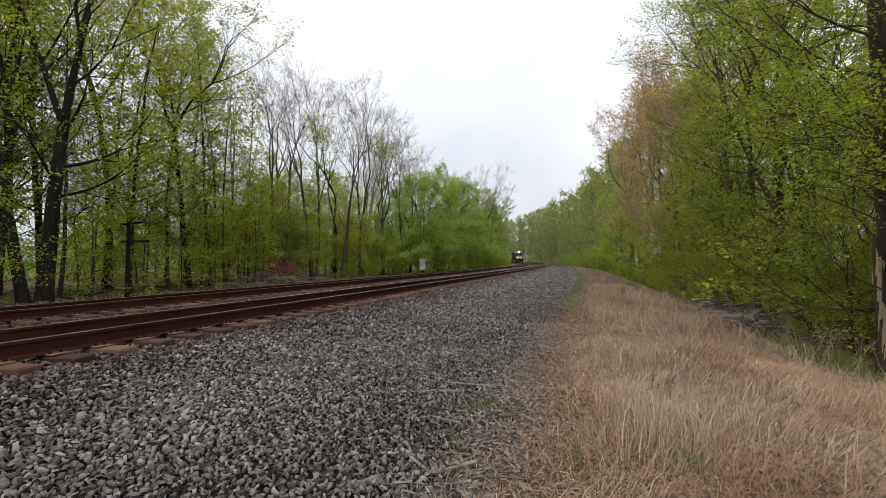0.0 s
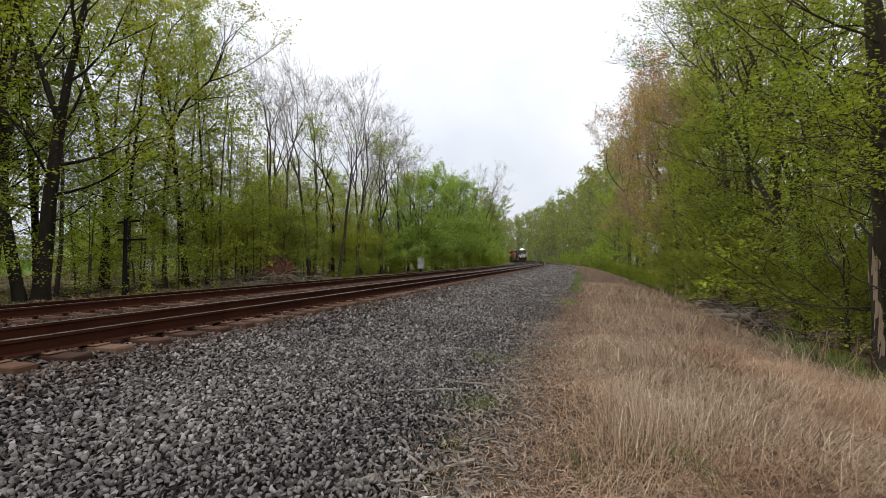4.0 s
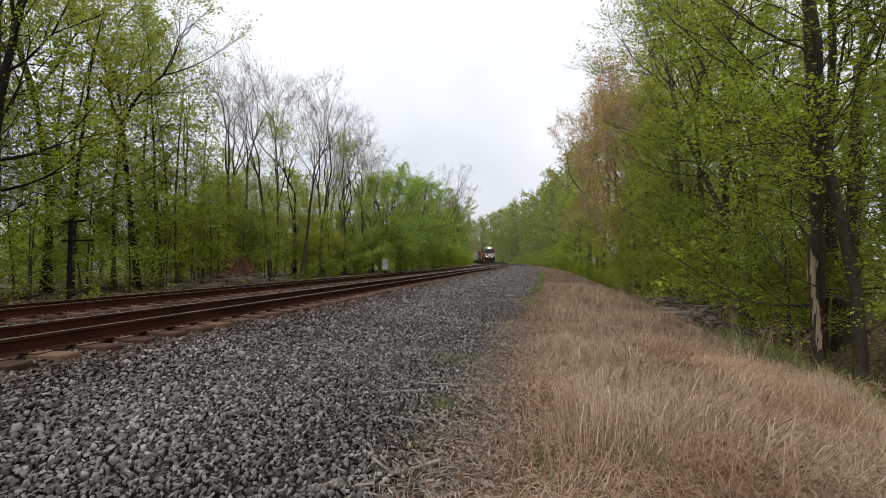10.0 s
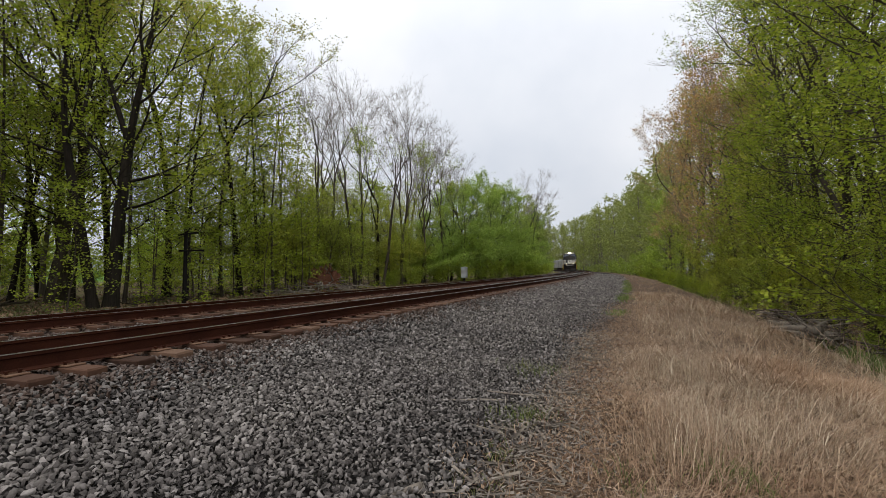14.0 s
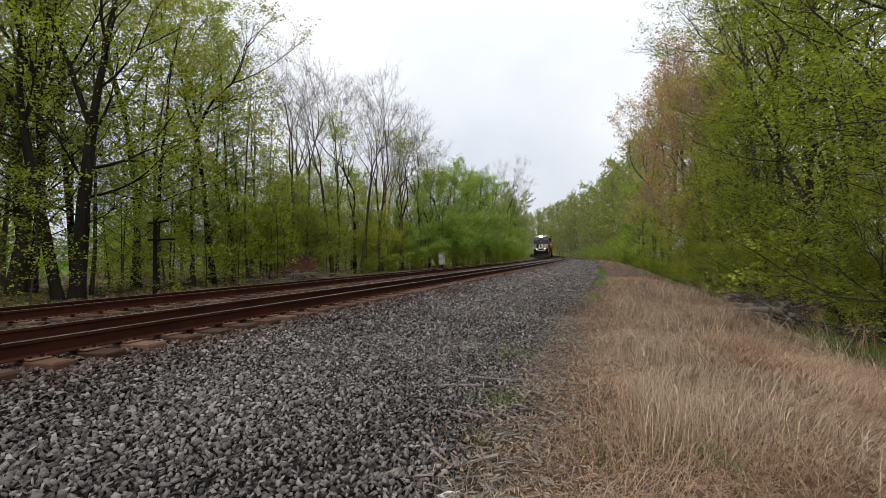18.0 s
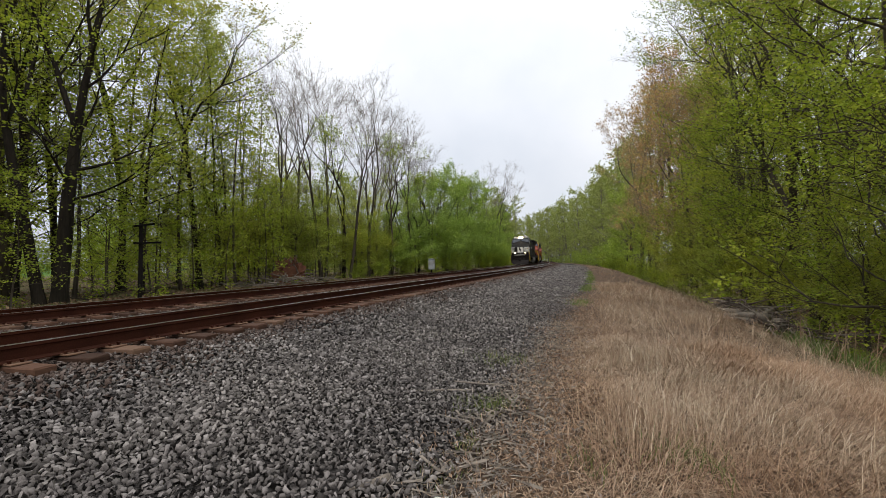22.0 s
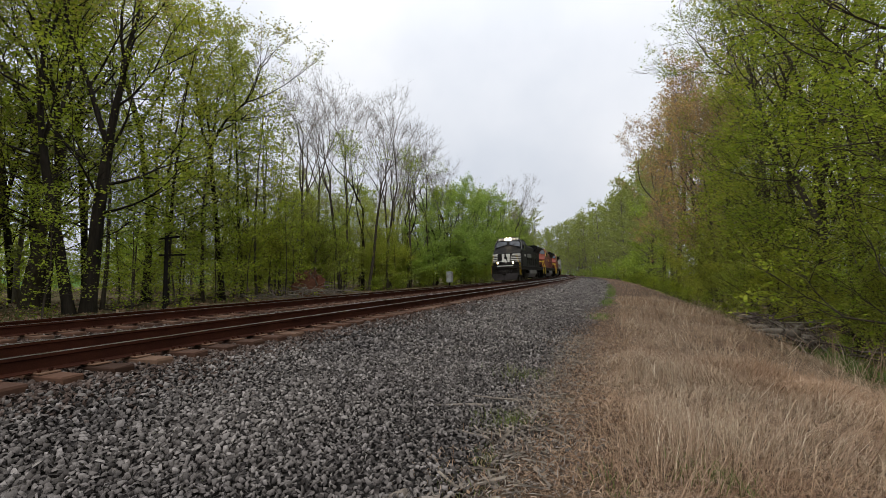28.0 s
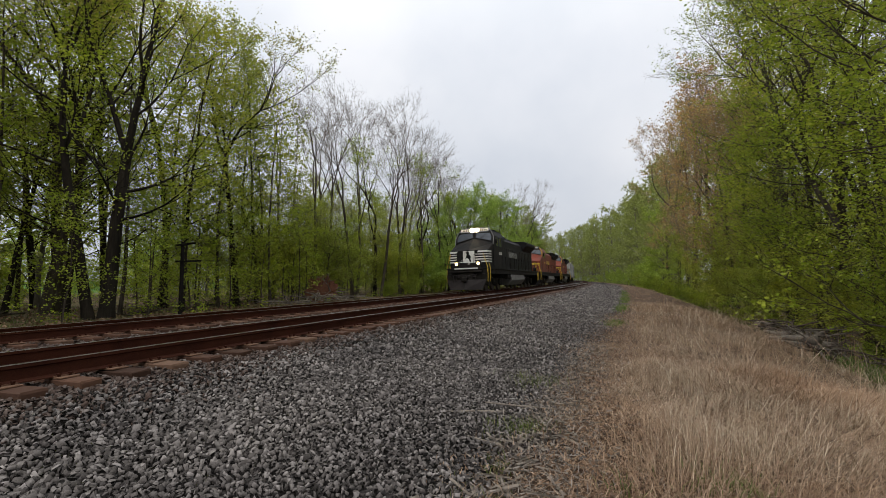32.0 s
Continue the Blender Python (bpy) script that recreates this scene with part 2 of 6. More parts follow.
# ---- mesh helpers ----
class Solid:
    """Gathers vertices and faces, and becomes one mesh."""

    def __init__(self):
        self.v, self.f = [], []

    def add(self, verts, faces):
        k = len(self.v)
        self.v += [tuple(p) for p in verts]
        self.f += [tuple(i + k for i in q) for q in faces]
        return self

    def box(self, lo, hi, m=None, bevel=0.0):
        (a, b, c), (d, e, g) = lo, hi
        if bevel:
            w = bevel
            ring = lambda z, i: [(a + i, b, z), (d - i, b, z), (d, b + i, z), (d, e - i, z), (d - i, e, z), (a + i, e, z), (a, e - i, z), (a, b + i, z)]
            small = [(a + w, b + w, g), (d - w, b + w, g), (d - w, b + w, g), (d - w, e - w, g), (d - w, e - w, g), (a + w, e - w, g), (a + w, e - w, g), (a + w, b + w, g)]
            low = [(p[0], p[1], c) for p in small]
            v = low + ring(c + w, w) + ring(g - w, w) + small
            f = [tuple(range(7, -1, -1)), tuple(range(24, 32))]
            for r in range(3):
                for i in range(8):
                    j = (i + 1) % 8
                    f.append((r * 8 + i, r * 8 + j, r * 8 + 8 + j, r * 8 + 8 + i))
        else:
            v = [(a, b, c), (d, b, c), (d, e, c), (a, e, c), (a, b, g), (d, b, g), (d, e, g), (a, e, g)]
            f = [(3, 2, 1, 0), (4, 5, 6, 7), (0, 1, 5, 4), (1, 2, 6, 5), (2, 3, 7, 6), (3, 0, 4, 7)]
        if m is not None:
            v = [m @ Vector(p) for p in v]
        return self.add(v, f)

    def prism(self, outline, a, b, axis="x"):
        """An outline of (p, q) pairs, swept from a to b along an axis."""
        put = {"x": lambda p, q, t: (t, p, q), "y": lambda p, q, t: (p, t, q), "z": lambda p, q, t: (p, q, t)}[axis]
        n = len(outline)
        v = [put(p, q, a) for p, q in outline] + [put(p, q, b) for p, q in outline]
        f = [tuple(range(n - 1, -1, -1)), tuple(range(n, 2 * n))]
        f += [(i, (i + 1) % n, n + (i + 1) % n, n + i) for i in range(n)]
        return self.add(v, f)

    def tube(self, pts, radii, sides=6, cap=True):
        pts = [Vector(p) for p in pts]
        v, f = [], []
        for i, p in enumerate(pts):
            d = (pts[min(i + 1, len(pts) - 1)] - pts[max(i - 1, 0)])
            d = d.normalized() if d.length > 1e-9 else Vector((0, 0, 1))
            s = d.cross(Vector((0.31, 0.17, 0.94)) if abs(d.z) < 0.9 else Vector((1, 0.2, 0))).normalized()
            t = d.cross(s)
            r = radii[i] if isinstance(radii, (list, tuple)) else radii
            for k in range(sides):
                a = 2 * math.pi * k / sides
                v.append(p + r * (math.cos(a) * s + math.sin(a) * t))
        for i in range(len(pts) - 1):
            for k in range(sides):
                j = (k + 1) % sides
                f.append((i * sides + k, i * sides + j, (i + 1) * sides + j, (i + 1) * sides + k))
        if cap:
            f += [tuple(range(sides - 1, -1, -1)), tuple(range(len(v) - sides, len(v)))]
        return self.add(v, f)

    def mesh(self, name, material, smooth=False):
        me = bpy.data.meshes.new(name)
        me.from_pydata([tuple(p) for p in self.v], [], self.f)
        if material:
            me.materials.append(material)
        if smooth:
            me.polygons.foreach_set("use_smooth", [True] * len(me.polygons))
        return me


def part(name, solid, material, parent=None, label="", smooth=False, at=None):
    me = solid.mesh(name, material, smooth) if isinstance(solid, Solid) else solid
    ob = new(name, me)
    ob.parent = parent
    if at is not None:
        ob.matrix_basis = at
    return tagged(ob, label)


def soup(name, verts, faces, material):
    """A mesh from arrays of vertices and equal faces."""
    me = bpy.data.meshes.new(name)
    nf, k = faces.shape
    me.vertices.add(len(verts))
    me.vertices.foreach_set("co", np.asarray(verts, np.float32).ravel())
    me.loops.add(nf * k)
    me.loops.foreach_set("vertex_index", faces.astype(np.int32).ravel())
    me.polygons.add(nf)
    me.polygons.foreach_set("loop_start", np.arange(0, nf * k, k, dtype=np.int32))
    me.update(calc_edges=True)
    me.materials.append(material)
    return me


def thing(name, label, category, group="", m=None):
    ob = new(name)
    ob.empty_display_size = 0.2
    if m is not None:
        ob.matrix_basis = m
    return tagged(ob, label, category, group)


# ---- plan: two curved tracks; "along" runs away down the line, "across" is metres from the nearest rail, to the camera's side ----
TURN, NEAR = radians(17.57), 5.84
RAIL_TOP = EYE - 0.865
AHEAD, ASIDE = np.array((math.sin(TURN), math.cos(TURN))), np.array((-math.cos(TURN), math.sin(TURN)))
CURVE, TIGHTEN, EVEN = 0.891e-4, 1.741e-6, 200.0


def veer(s):
    """How far the line has veered off its tangent at the camera, and its slope there: a curve that tightens up to EVEN, then holds."""
    k = np.clip(s, 0, EVEN)
    m, r = np.clip(s, None, EVEN), np.maximum(s - EVEN, 0)
    slope = 2 * CURVE * m + 3 * TIGHTEN * k * k
    off = CURVE * m * m + TIGHTEN * k ** 3 + slope * r + (CURVE + 3 * TIGHTEN * EVEN) * r * r
    return off, slope + (2 * CURVE + 6 * TIGHTEN * EVEN) * r


def spot(along, across):
    """Plan place of (along, across); works on arrays."""
    off, slope = veer(along)
    n = 1 / np.sqrt(1 + slope * slope)
    a, b = along + across * slope * n, NEAR + off - across * n
    return a * AHEAD[0] + b * ASIDE[0], a * AHEAD[1] + b * ASIDE[1]


def heading(along):
    """Degrees by which a thing that runs with the line is turned."""
    return math.degrees(math.atan(float(veer(along)[1])) - TURN)


def across_of(x, y):
    a0, b = x * AHEAD[0] + y * AHEAD[1], x * ASIDE[0] + y * ASIDE[1] - NEAR
    a = a0
    for _ in range(5):
        off, slope = veer(a)
        n = 1 / np.sqrt(1 + slope * slope)
        u = (off - b) * n
        a = a0 - u * slope * n
    return u


def drift(x, y):
    """How far the gravel's edge has moved out towards the grass, down the line."""
    return np.clip((x * AHEAD[0] + y * AHEAD[1] - 8) * 0.011, 0, 0.25)


SECTION = [(-2000, 0.2), (-60, 0.15), (-26, -0.05), (-14, -0.02), (-11, 0.08), (-9.6, 0.14), (-8.2, 0.2), (-6.9, 0.26), (-5.8, 0.27), (0.0, 0.372), (0.62, 0.372), (0.95, 0.33),
           (1.9, 0.13), (3.0, 0.06), (4.6, 0.02), (5.77, 0.0), (7.8, -0.04), (9.3, -0.3), (11.5, -0.9), (15, -1.2), (40, -1.4), (2000, -1.0)]
SEC_U, SEC_Z = np.array(SECTION).T


def level(across):
    return np.interp(across, SEC_U, SEC_Z)


def lumps(x, y, size):
    return (np.sin(x * 1.7 / size + np.sin(y * 1.1 / size) * 1.3) + np.sin(y * 2.1 / size + 1.7 * np.sin(x * 0.9 / size))) * 0.5


def ground_z(x, y):
    u = across_of(x, y)
    rough = np.where((u > -9) & (u < 1.2), 0.0, np.where((u >= 1.2) & (u < 5), 0.02, np.where(u < 9, 0.04, 0.12)))
    return level(u) + rough * lumps(x, y, 1.6)


def build_ground():
    s = np.concatenate([np.linspace(-500, -60, 10), np.arange(-50, -10, 4), np.arange(-10, 40, 0.5), np.arange(40, 120, 2), np.arange(120, 420, 8), np.linspace(425, 480, 4)])
    u = np.concatenate([[-320, -250, -180, -120, -80], np.arange(-60, -16, 4), np.arange(-16, -9, 1), np.arange(-9, 12, 0.3), np.arange(12, 24, 1.5), np.arange(24, 60, 6), [80, 120, 250, 600, 1200]])
    S, U = np.meshgrid(s, u, indexing="ij")
    X, Y = spot(S, U)
    V = np.stack([X, Y, ground_z(X, Y)], -1).reshape(-1, 3)
    i = np.arange(len(s) * len(u)).reshape(len(s), len(u))
    F = np.stack([i[:-1, :-1], i[:-1, 1:], i[1:, 1:], i[1:, :-1]], -1).reshape(-1, 4)
    me = soup("ground", V, F, M_GROUND)
    me.attributes.new("across", "FLOAT", "POINT").data.foreach_set("value", (U - np.where((U > 2) & (U < 9), drift(X, Y), 0)).ravel().astype(np.float32))
    me.polygons.foreach_set("use_smooth", [True] * len(me.polygons))
    tagged(part("ground", me, None), "soil, dry turf and crushed stone beside the railway", "ground", kind="structure")


build_ground()


# ---- the two tracks ----
HEAD = [(-0.036, 0), (0.036, 0), (0.036, -0.035), (0.010, -0.05), (0.009, -0.155), (0.075, -0.175), (0.075, -0.186), (-0.075, -0.186), (-0.075, -0.175), (-0.009, -0.155), (-0.010, -0.05), (-0.036, -0.035)]


def rail_mesh(across, top):
    s = np.concatenate([np.arange(-120, -12, 6), np.arange(-12, 60, 1.0), np.arange(60, 520, 5)])
    V, F = [], []
    for k in s:
        for p, q in HEAD:
            x, y = spot(k, across + p)
            V.append((x, y, top + q))
    n = len(HEAD)
    for i in range(len(s) - 1):
        for j in range(n):
            a, b = i * n + j, i * n + (j + 1) % n
            F.append((a, b, b + n, a + n))
    me = bpy.data.meshes.new("rail")
    me.from_pydata(V, [], F)
    me.materials.append(M_RAIL)
    me.materials.append(M_RAILTOP)
    for p in me.polygons:
        if p.index % n == 0:
            p.material_index = 1
    return me


def build_track(name, near, drop, label, first, count):
    """Two rails, ties, plates and spikes; near: across of the rail on the camera's side; drop: its top below that of the nearest rail."""
    track = tagged(thing(name, label, "railway track"), kind="structure")
    tops = (RAIL_TOP - drop, RAIL_TOP - drop - 0.05)
    for k, top in enumerate(tops):
        part("rail", rail_mesh(near - 1.505 * k, top), None, track, "rusty steel rail with a polished head")
    rng = random.Random(name)
    shapes = []
    for k in range(5):
        t, w = Solid(), 0.115 + rng.uniform(-0.008, 0.008)
        t.box((-1.3 - rng.uniform(0, 0.06), -w, -0.18), (1.3 + rng.uniform(0, 0.06), w, 0), bevel=0.012)
        t.v = [(x, y, z + (rng.uniform(-0.012, 0.004) if z > -0.05 else 0)) for x, y, z in t.v]
        shapes.append(t.mesh("tie", M_TIE))
    plate = Solid().box((-0.19, -0.1, 0), (0.19, 0.1, 0.018), bevel=0.005)
    plate.box((-0.09, -0.1, 0.016), (-0.078, 0.1, 0.03)).box((0.078, -0.1, 0.016), (0.09, 0.1, 0.03))
    plate_me = plate.mesh("tie_plate", M_PLATE)
    spike = Solid()
    for x in (-0.1, 0.1):
        for y in (-0.06, 0.05):
            spike.box((x - 0.012, y - 0.012, 0.01), (x + 0.012, y + 0.012, 0.045)).box((x - 0.02, y - 0.016, 0.04), (x + 0.02, y + 0.016, 0.055))
    spike_me = spike.mesh("spike_set", M_RAIL)
    rest = Solid()
    lean = math.atan2(0.05, 1.505)
    for i in range(-30, 420):
        s = i * 0.52 + rng.uniform(-0.02, 0.02)
        x, y = spot(s, near - 0.75)
        m = Matrix.Translation((x, y, (tops[0] + tops[1]) / 2 - 0.205)) @ pose(0, 0, 0, 0, -math.degrees(lean), heading(s) + rng.uniform(-0.8, 0.8))
        if first <= i < first + count:
            part("tie", shapes[rng.randrange(5)], None, track, at=m)
            for k in (1, -1):
                mp = m @ Matrix.Translation((0.7525 * k, 0, 0.001))
                part("tie_plate", plate_me, None, track, at=mp)
                part("spike_set", spike_me, None, track, at=mp)
        else:
            rest.box((-1.3, -0.11, -0.15), (1.3, 0.11, 0), m)
    tagged(part("tie_run", rest, M_TIE, track, "far ties of the line"), kind="stuff")


# ---- woods ----
def wander(rng, p, d, length, n, bend, lift):
    """A crooked line from p in direction d; lift pulls it upward."""
    pts, d = [Vector(p)], Vector(d).normalized()
    for _ in range(n):
        d = (d + Vector((rng.gauss(0, bend), rng.gauss(0, bend), rng.gauss(0, bend * 0.6) + lift))).normalized()
        pts.append(pts[-1] + d * (length / n))
    return pts


def along_line(pts, f):
    k = min(int(f * (len(pts) - 1)), len(pts) - 2)
    g = f * (len(pts) - 1) - k
    return pts[k].lerp(pts[k + 1], g), (pts[k + 1] - pts[k]).normalized()


def leaf_mesh(rng, points, size, material, flat=0.5, slim=1.0):
    """One folded diamond for each point."""
    n = len(points)
    g = np.random.default_rng(rng.randrange(1 << 30))
    P = np.array(points)
    a = g.normal(size=(n, 3))
    a[:, 2] *= flat
    a /= np.linalg.norm(a, axis=1)[:, None]
    nrm = g.normal(size=(n, 3)) * (1 - flat * 0.6) + np.array((0, 0, 1.0))
    b = np.cross(nrm, a)
    b /= np.linalg.norm(b, axis=1)[:, None] + 1e-9
    L = size * g.uniform(0.6, 1.3, (n, 1))
    W = L * slim * g.uniform(0.28, 0.45, (n, 1))
    V = np.stack([P - a * L * 0.5, P + b * W + a * L * 0.05, P + a * L * 0.5, P - b * W + a * L * 0.05], 1).reshape(-1, 3)
    F = np.arange(4 * n).reshape(n, 4)
    return soup("crown", V, F, material)


def make_tree(seed, name, label, H, r0, first, limbs, spread, rise, subs, twigs, leaves, leaf_size, bark, leaf, stems=1, lean=0.0, flat=0.5, twig_len=0.9, fine=0, sides=8, straight=0.05, category="tree", coarse=False):
    """A tree of its own: trunk, boughs with branches and twigs, and a crown of single leaves."""
    rng = random.Random(seed)
    tree = thing(name, label, category, "woods")
    trunk, wood, tips = Solid(), Solid(), []
    for st in range(stems):
        a0 = rng.uniform(0, 6.28) if st == 0 else a0 + math.pi * rng.uniform(0.7, 1.3)
        tilt = lean + (0.3 if stems > 1 else 0)
        h = H * (1 if st == 0 else rng.uniform(0.75, 0.95))
        off = r0 * 0.9 * (stems > 1)
        line = wander(rng, (off * math.cos(a0), off * math.sin(a0), -0.8), (math.cos(a0) * tilt, math.sin(a0) * tilt, 1), h, 10, straight, 0.06)
        rad = [r0 * (1.4 if i == 0 else 1.0) * (1 - 0.93 * (i / 10) ** 0.9) for i in range(11)]
        trunk.tube(line, rad, sides)
        for i in range(limbs):
            f = first + (0.97 - first) * ((i + rng.random()) / limbs) ** 0.85
            p, d = along_line(line, f)
            a = i * 2.4 + rng.uniform(-0.5, 0.5)
            size = spread * H * (1.05 - 0.75 * (f - first) / (1 - first)) * rng.uniform(0.6, 1.15)
            way = Vector((math.cos(a), math.sin(a), rise * rng.uniform(0.4, 1.4) + 0.5 * f))
            seg = 2 if coarse else 4
            limb = wander(rng, p, way, size, seg, 0.2 if leaves else 0.4, 0.05 * rise)
            lr = max(0.012, r0 * (1 - 0.9 * f) * (0.3 if leaves else 0.42))
            wood.tube(limb, [lr * (1 - 0.88 * k / seg) for k in range(seg + 1)], 3 if coarse else 4, False)
            for j in range(subs):
                g = 0.2 + 0.8 * (j + rng.random()) / subs
                q, e = along_line(limb, min(g, 0.99))
                side = Vector((rng.gauss(0, 1), rng.gauss(0, 1), rng.gauss(0.25 * rise, 0.5)))
                sub = wander(rng, q, e * 0.7 + side * 0.6, size * (rng.uniform(0.25, 0.5) if leaves else rng.uniform(0.35, 0.7)), 2, 0.25, 0.04 * rise)
                sr = max(0.009, lr * 0.4)
                if coarse:
                    e5 = e.cross(side).normalized() * sr
                    wood.add([q - e5, q + e5, sub[2]], [(0, 1, 2)])
                else:
                    wood.tube(sub, [sr, sr * 0.65, sr * 0.3], 3, False)
                for _ in range(twigs):
                    q2, e2 = along_line(sub, rng.uniform(0.2, 1.0) * 0.99)
                    k2 = 0.6 if leaves else 0.5
                    w = (e2 * 0.8 + Vector((rng.gauss(0, k2), rng.gauss(0, k2), rng.gauss(0.1, 0.5)))).normalized()
                    tl = twig_len * rng.uniform(0.5, 1.2)
                    tw = [q2, q2 + w * tl]
                    if leaves:
                        s2 = w.cross(Vector((rng.gauss(0, 1), rng.gauss(0, 1), rng.gauss(0, 1)))).normalized() * 0.007
                        wood.add([q2 - s2, q2 + s2, tw[1]], [(0, 1, 2)])
                    else:
                        wood.tube(tw, [0.009, 0.003], 3, False)
                    for _ in range(fine):
                        q3, e3 = along_line(tw, rng.uniform(0.2, 0.99))
                        w3 = (e3 * 0.7 + Vector((rng.gauss(0, 0.8), rng.gauss(0, 0.8), rng.gauss(0.1, 0.6)))).normalized() * twig_len * rng.uniform(0.3, 0.8)
                        s3 = w3.cross(Vector((rng.gauss(0, 1), rng.gauss(0, 1), rng.gauss(0, 1)))).normalized() * 0.004
                        wood.add([q3 - s3, q3 + s3, q3 + w3], [(0, 1, 2)])
                    for _ in range(leaves):
                        q4, _d = along_line(tw, rng.uniform(0.1, 0.99))
                        tips.append(q4 + Vector((rng.gauss(0, 0.14), rng.gauss(0, 0.14), rng.gauss(0, 0.07))))
    part("trunk", trunk, bark, tree, smooth=True)
    part("bough", wood, bark if not fine else M_TWIG, tree)
    if tips:
        part("crown", leaf_mesh(rng, tips, leaf_size, leaf, flat), None, tree)
    return tree


def turned(d, angle, az):
    """d bent away by an angle, towards the side az."""
    d = d.normalized()
    s = d.cross(Vector((0.3, 0.2, 0.93)) if abs(d.z) < 0.8 else Vector((1, 0.1, 0))).normalized()
    side = math.cos(az) * s + math.sin(az) * d.cross(s)
    return (math.cos(angle) * d + math.sin(angle) * side).normalized()


def fork_tree(seed, name, label, H, r0, clear, levels, split, bark, leaf=None, top=None, stems=((0, 0.03, 1.0),), bend=0.12, lift=0.09, low=0.5, boughs=5, reach=0.5,
              shoots=1, twigs=5, twig_len=0.8, fine=0, leaves=8, leaf_size=0.1, flat=0.3, level_sprays=0.3, twig_bark=None, category="tree"):
    """A forking tree: stems (azimuth, tilt, girth) that rise clear, then divide again and again; boughs leave the stem from low upwards; leaves sit on the last twigs."""
    for tall in (False, True):
        k = 1.0 if not tall else (H + 0.5) / (max(p[2] for p in wood.v) + 0.5)
        trunk, wood, tips, rng = Solid(), Solid(), [], random.Random(seed)
        forked_stems(rng, trunk, wood, tips, H * k, r0, clear, levels, split, stems, bend, lift, low, boughs, reach, shoots, twigs, twig_len, fine, leaves, level_sprays)
    tree = thing(name, label, category, "woods")
    part("trunk", trunk, bark, tree, smooth=True)
    part("bough", wood, twig_bark or bark, tree)
    if tips:
        me = leaf_mesh(rng, tips, leaf_size, leaf, flat)
        if top:
            me.materials.append(top)
            me.polygons.foreach_set("material_index", [int(p[2] > H * rng.gauss(0.72, 0.1)) for p in tips])
        part("crown", me, None, tree)
    return tree


def forked_stems(rng, trunk, wood, tips, H, r0, clear, levels, split, stems, bend, lift, low, boughs, reach, shoots, twigs, twig_len, fine, leaves, level_sprays):
    def sliver(p, q, w):
        e = (q - p).cross(Vector((rng.gauss(0, 1), rng.gauss(0, 1), rng.gauss(0, 1)))).normalized() * w
        wood.add([p - e, p + e, q], [(0, 1, 2)])

    def spray(pts, many):
        for _ in range(many):
            q, e = along_line(pts, rng.uniform(0.25, 0.99))
            w = (e * 0.8 + Vector((rng.gauss(0, 0.6), rng.gauss(0, 0.6), rng.gauss(0.05, level_sprays)))).normalized()
            tip = q + w * twig_len * rng.uniform(0.5, 1.2)
            sliver(q, tip, 0.006)
            for _ in range(fine):
                q3 = q.lerp(tip, rng.uniform(0.15, 1.0))
                w3 = (w * 0.7 + Vector((rng.gauss(0, 0.6), rng.gauss(0, 0.6), rng.gauss(0.1, 0.5)))).normalized()
                sliver(q3, q3 + w3 * twig_len * rng.uniform(0.35, 0.8), 0.004)
            for _ in range(leaves):
                tips.append(q.lerp(tip, rng.uniform(0.1, 1.05)) + Vector((rng.gauss(0, 0.13), rng.gauss(0, 0.13), rng.gauss(0, 0.06))))

    def grow(p, d, r, length, lev):
        n = (7, 4, 3, 3, 2, 2, 2)[min(lev, 6)]
        pts = wander(rng, p, d, length, n, bend * (0.35 if lev == 0 else 1.0), lift)
        end = r * (0.62 if lev == 0 else 0.62)
        radii = [r + (end - r) * i / n for i in range(n + 1)]
        if lev == 0:
            radii[0] *= 1.35
        if r < 0.011:
            sliver(pts[0], pts[-1], 0.011)
        else:
            (trunk if lev <= 2 else wood).tube(pts, radii, (9, 6, 5, 4, 3, 3, 3)[min(lev, 6)], False)
        d2 = (pts[-1] - pts[-2]).normalized()
        if lev >= levels:
            spray(pts, twigs)
            return
        az = rng.uniform(0, 6.28)
        k = 2 + (rng.random() < 0.3)
        for i in range(k):
            a = split * rng.uniform(0.6, 1.3) * (0.5 if i == 0 else 1.0)
            way = turned(d2, a, az + i * 6.28 / k + rng.gauss(0, 0.3))
            way.z = max(way.z, 0.3)
            grow(pts[-1], way, end * (0.88 if i == 0 else 0.66), min(length, H * 0.21) * rng.uniform(0.62, 0.9) * (1 if i == 0 else 0.85), lev + 1)
        if lev == 0:
            for i in range(boughs):
                q, e = along_line(pts, low + (0.98 - low) * (i + rng.random()) / boughs)
                way = turned(e, rng.uniform(0.9, 1.35), i * 2.4 + rng.uniform(-0.5, 0.5))
                grow(q, way, r * rng.uniform(0.14, 0.24), min(1.9, H * 0.1 * reach * rng.uniform(0.7, 1.2) * (1.25 - 0.5 * i / boughs)), max(1, levels - 2))
        else:
            for _ in range(shoots):
                q, e = along_line(pts, rng.uniform(0.25, 0.9))
                grow(q, turned(e, rng.uniform(0.6, 1.1), rng.uniform(0, 6.28)), r * 0.4, length * rng.uniform(0.4, 0.65), min(levels, lev + 2))

    for az, tilt, girth in stems:
        c = Vector((math.cos(az), math.sin(az), 0))
        grow(c * r0 * 0.8 * (len(stems) > 1) - Vector((0, 0, 0.5)), Vector((c.x * tilt, c.y * tilt, 1)), r0 * girth, H * clear, 0)


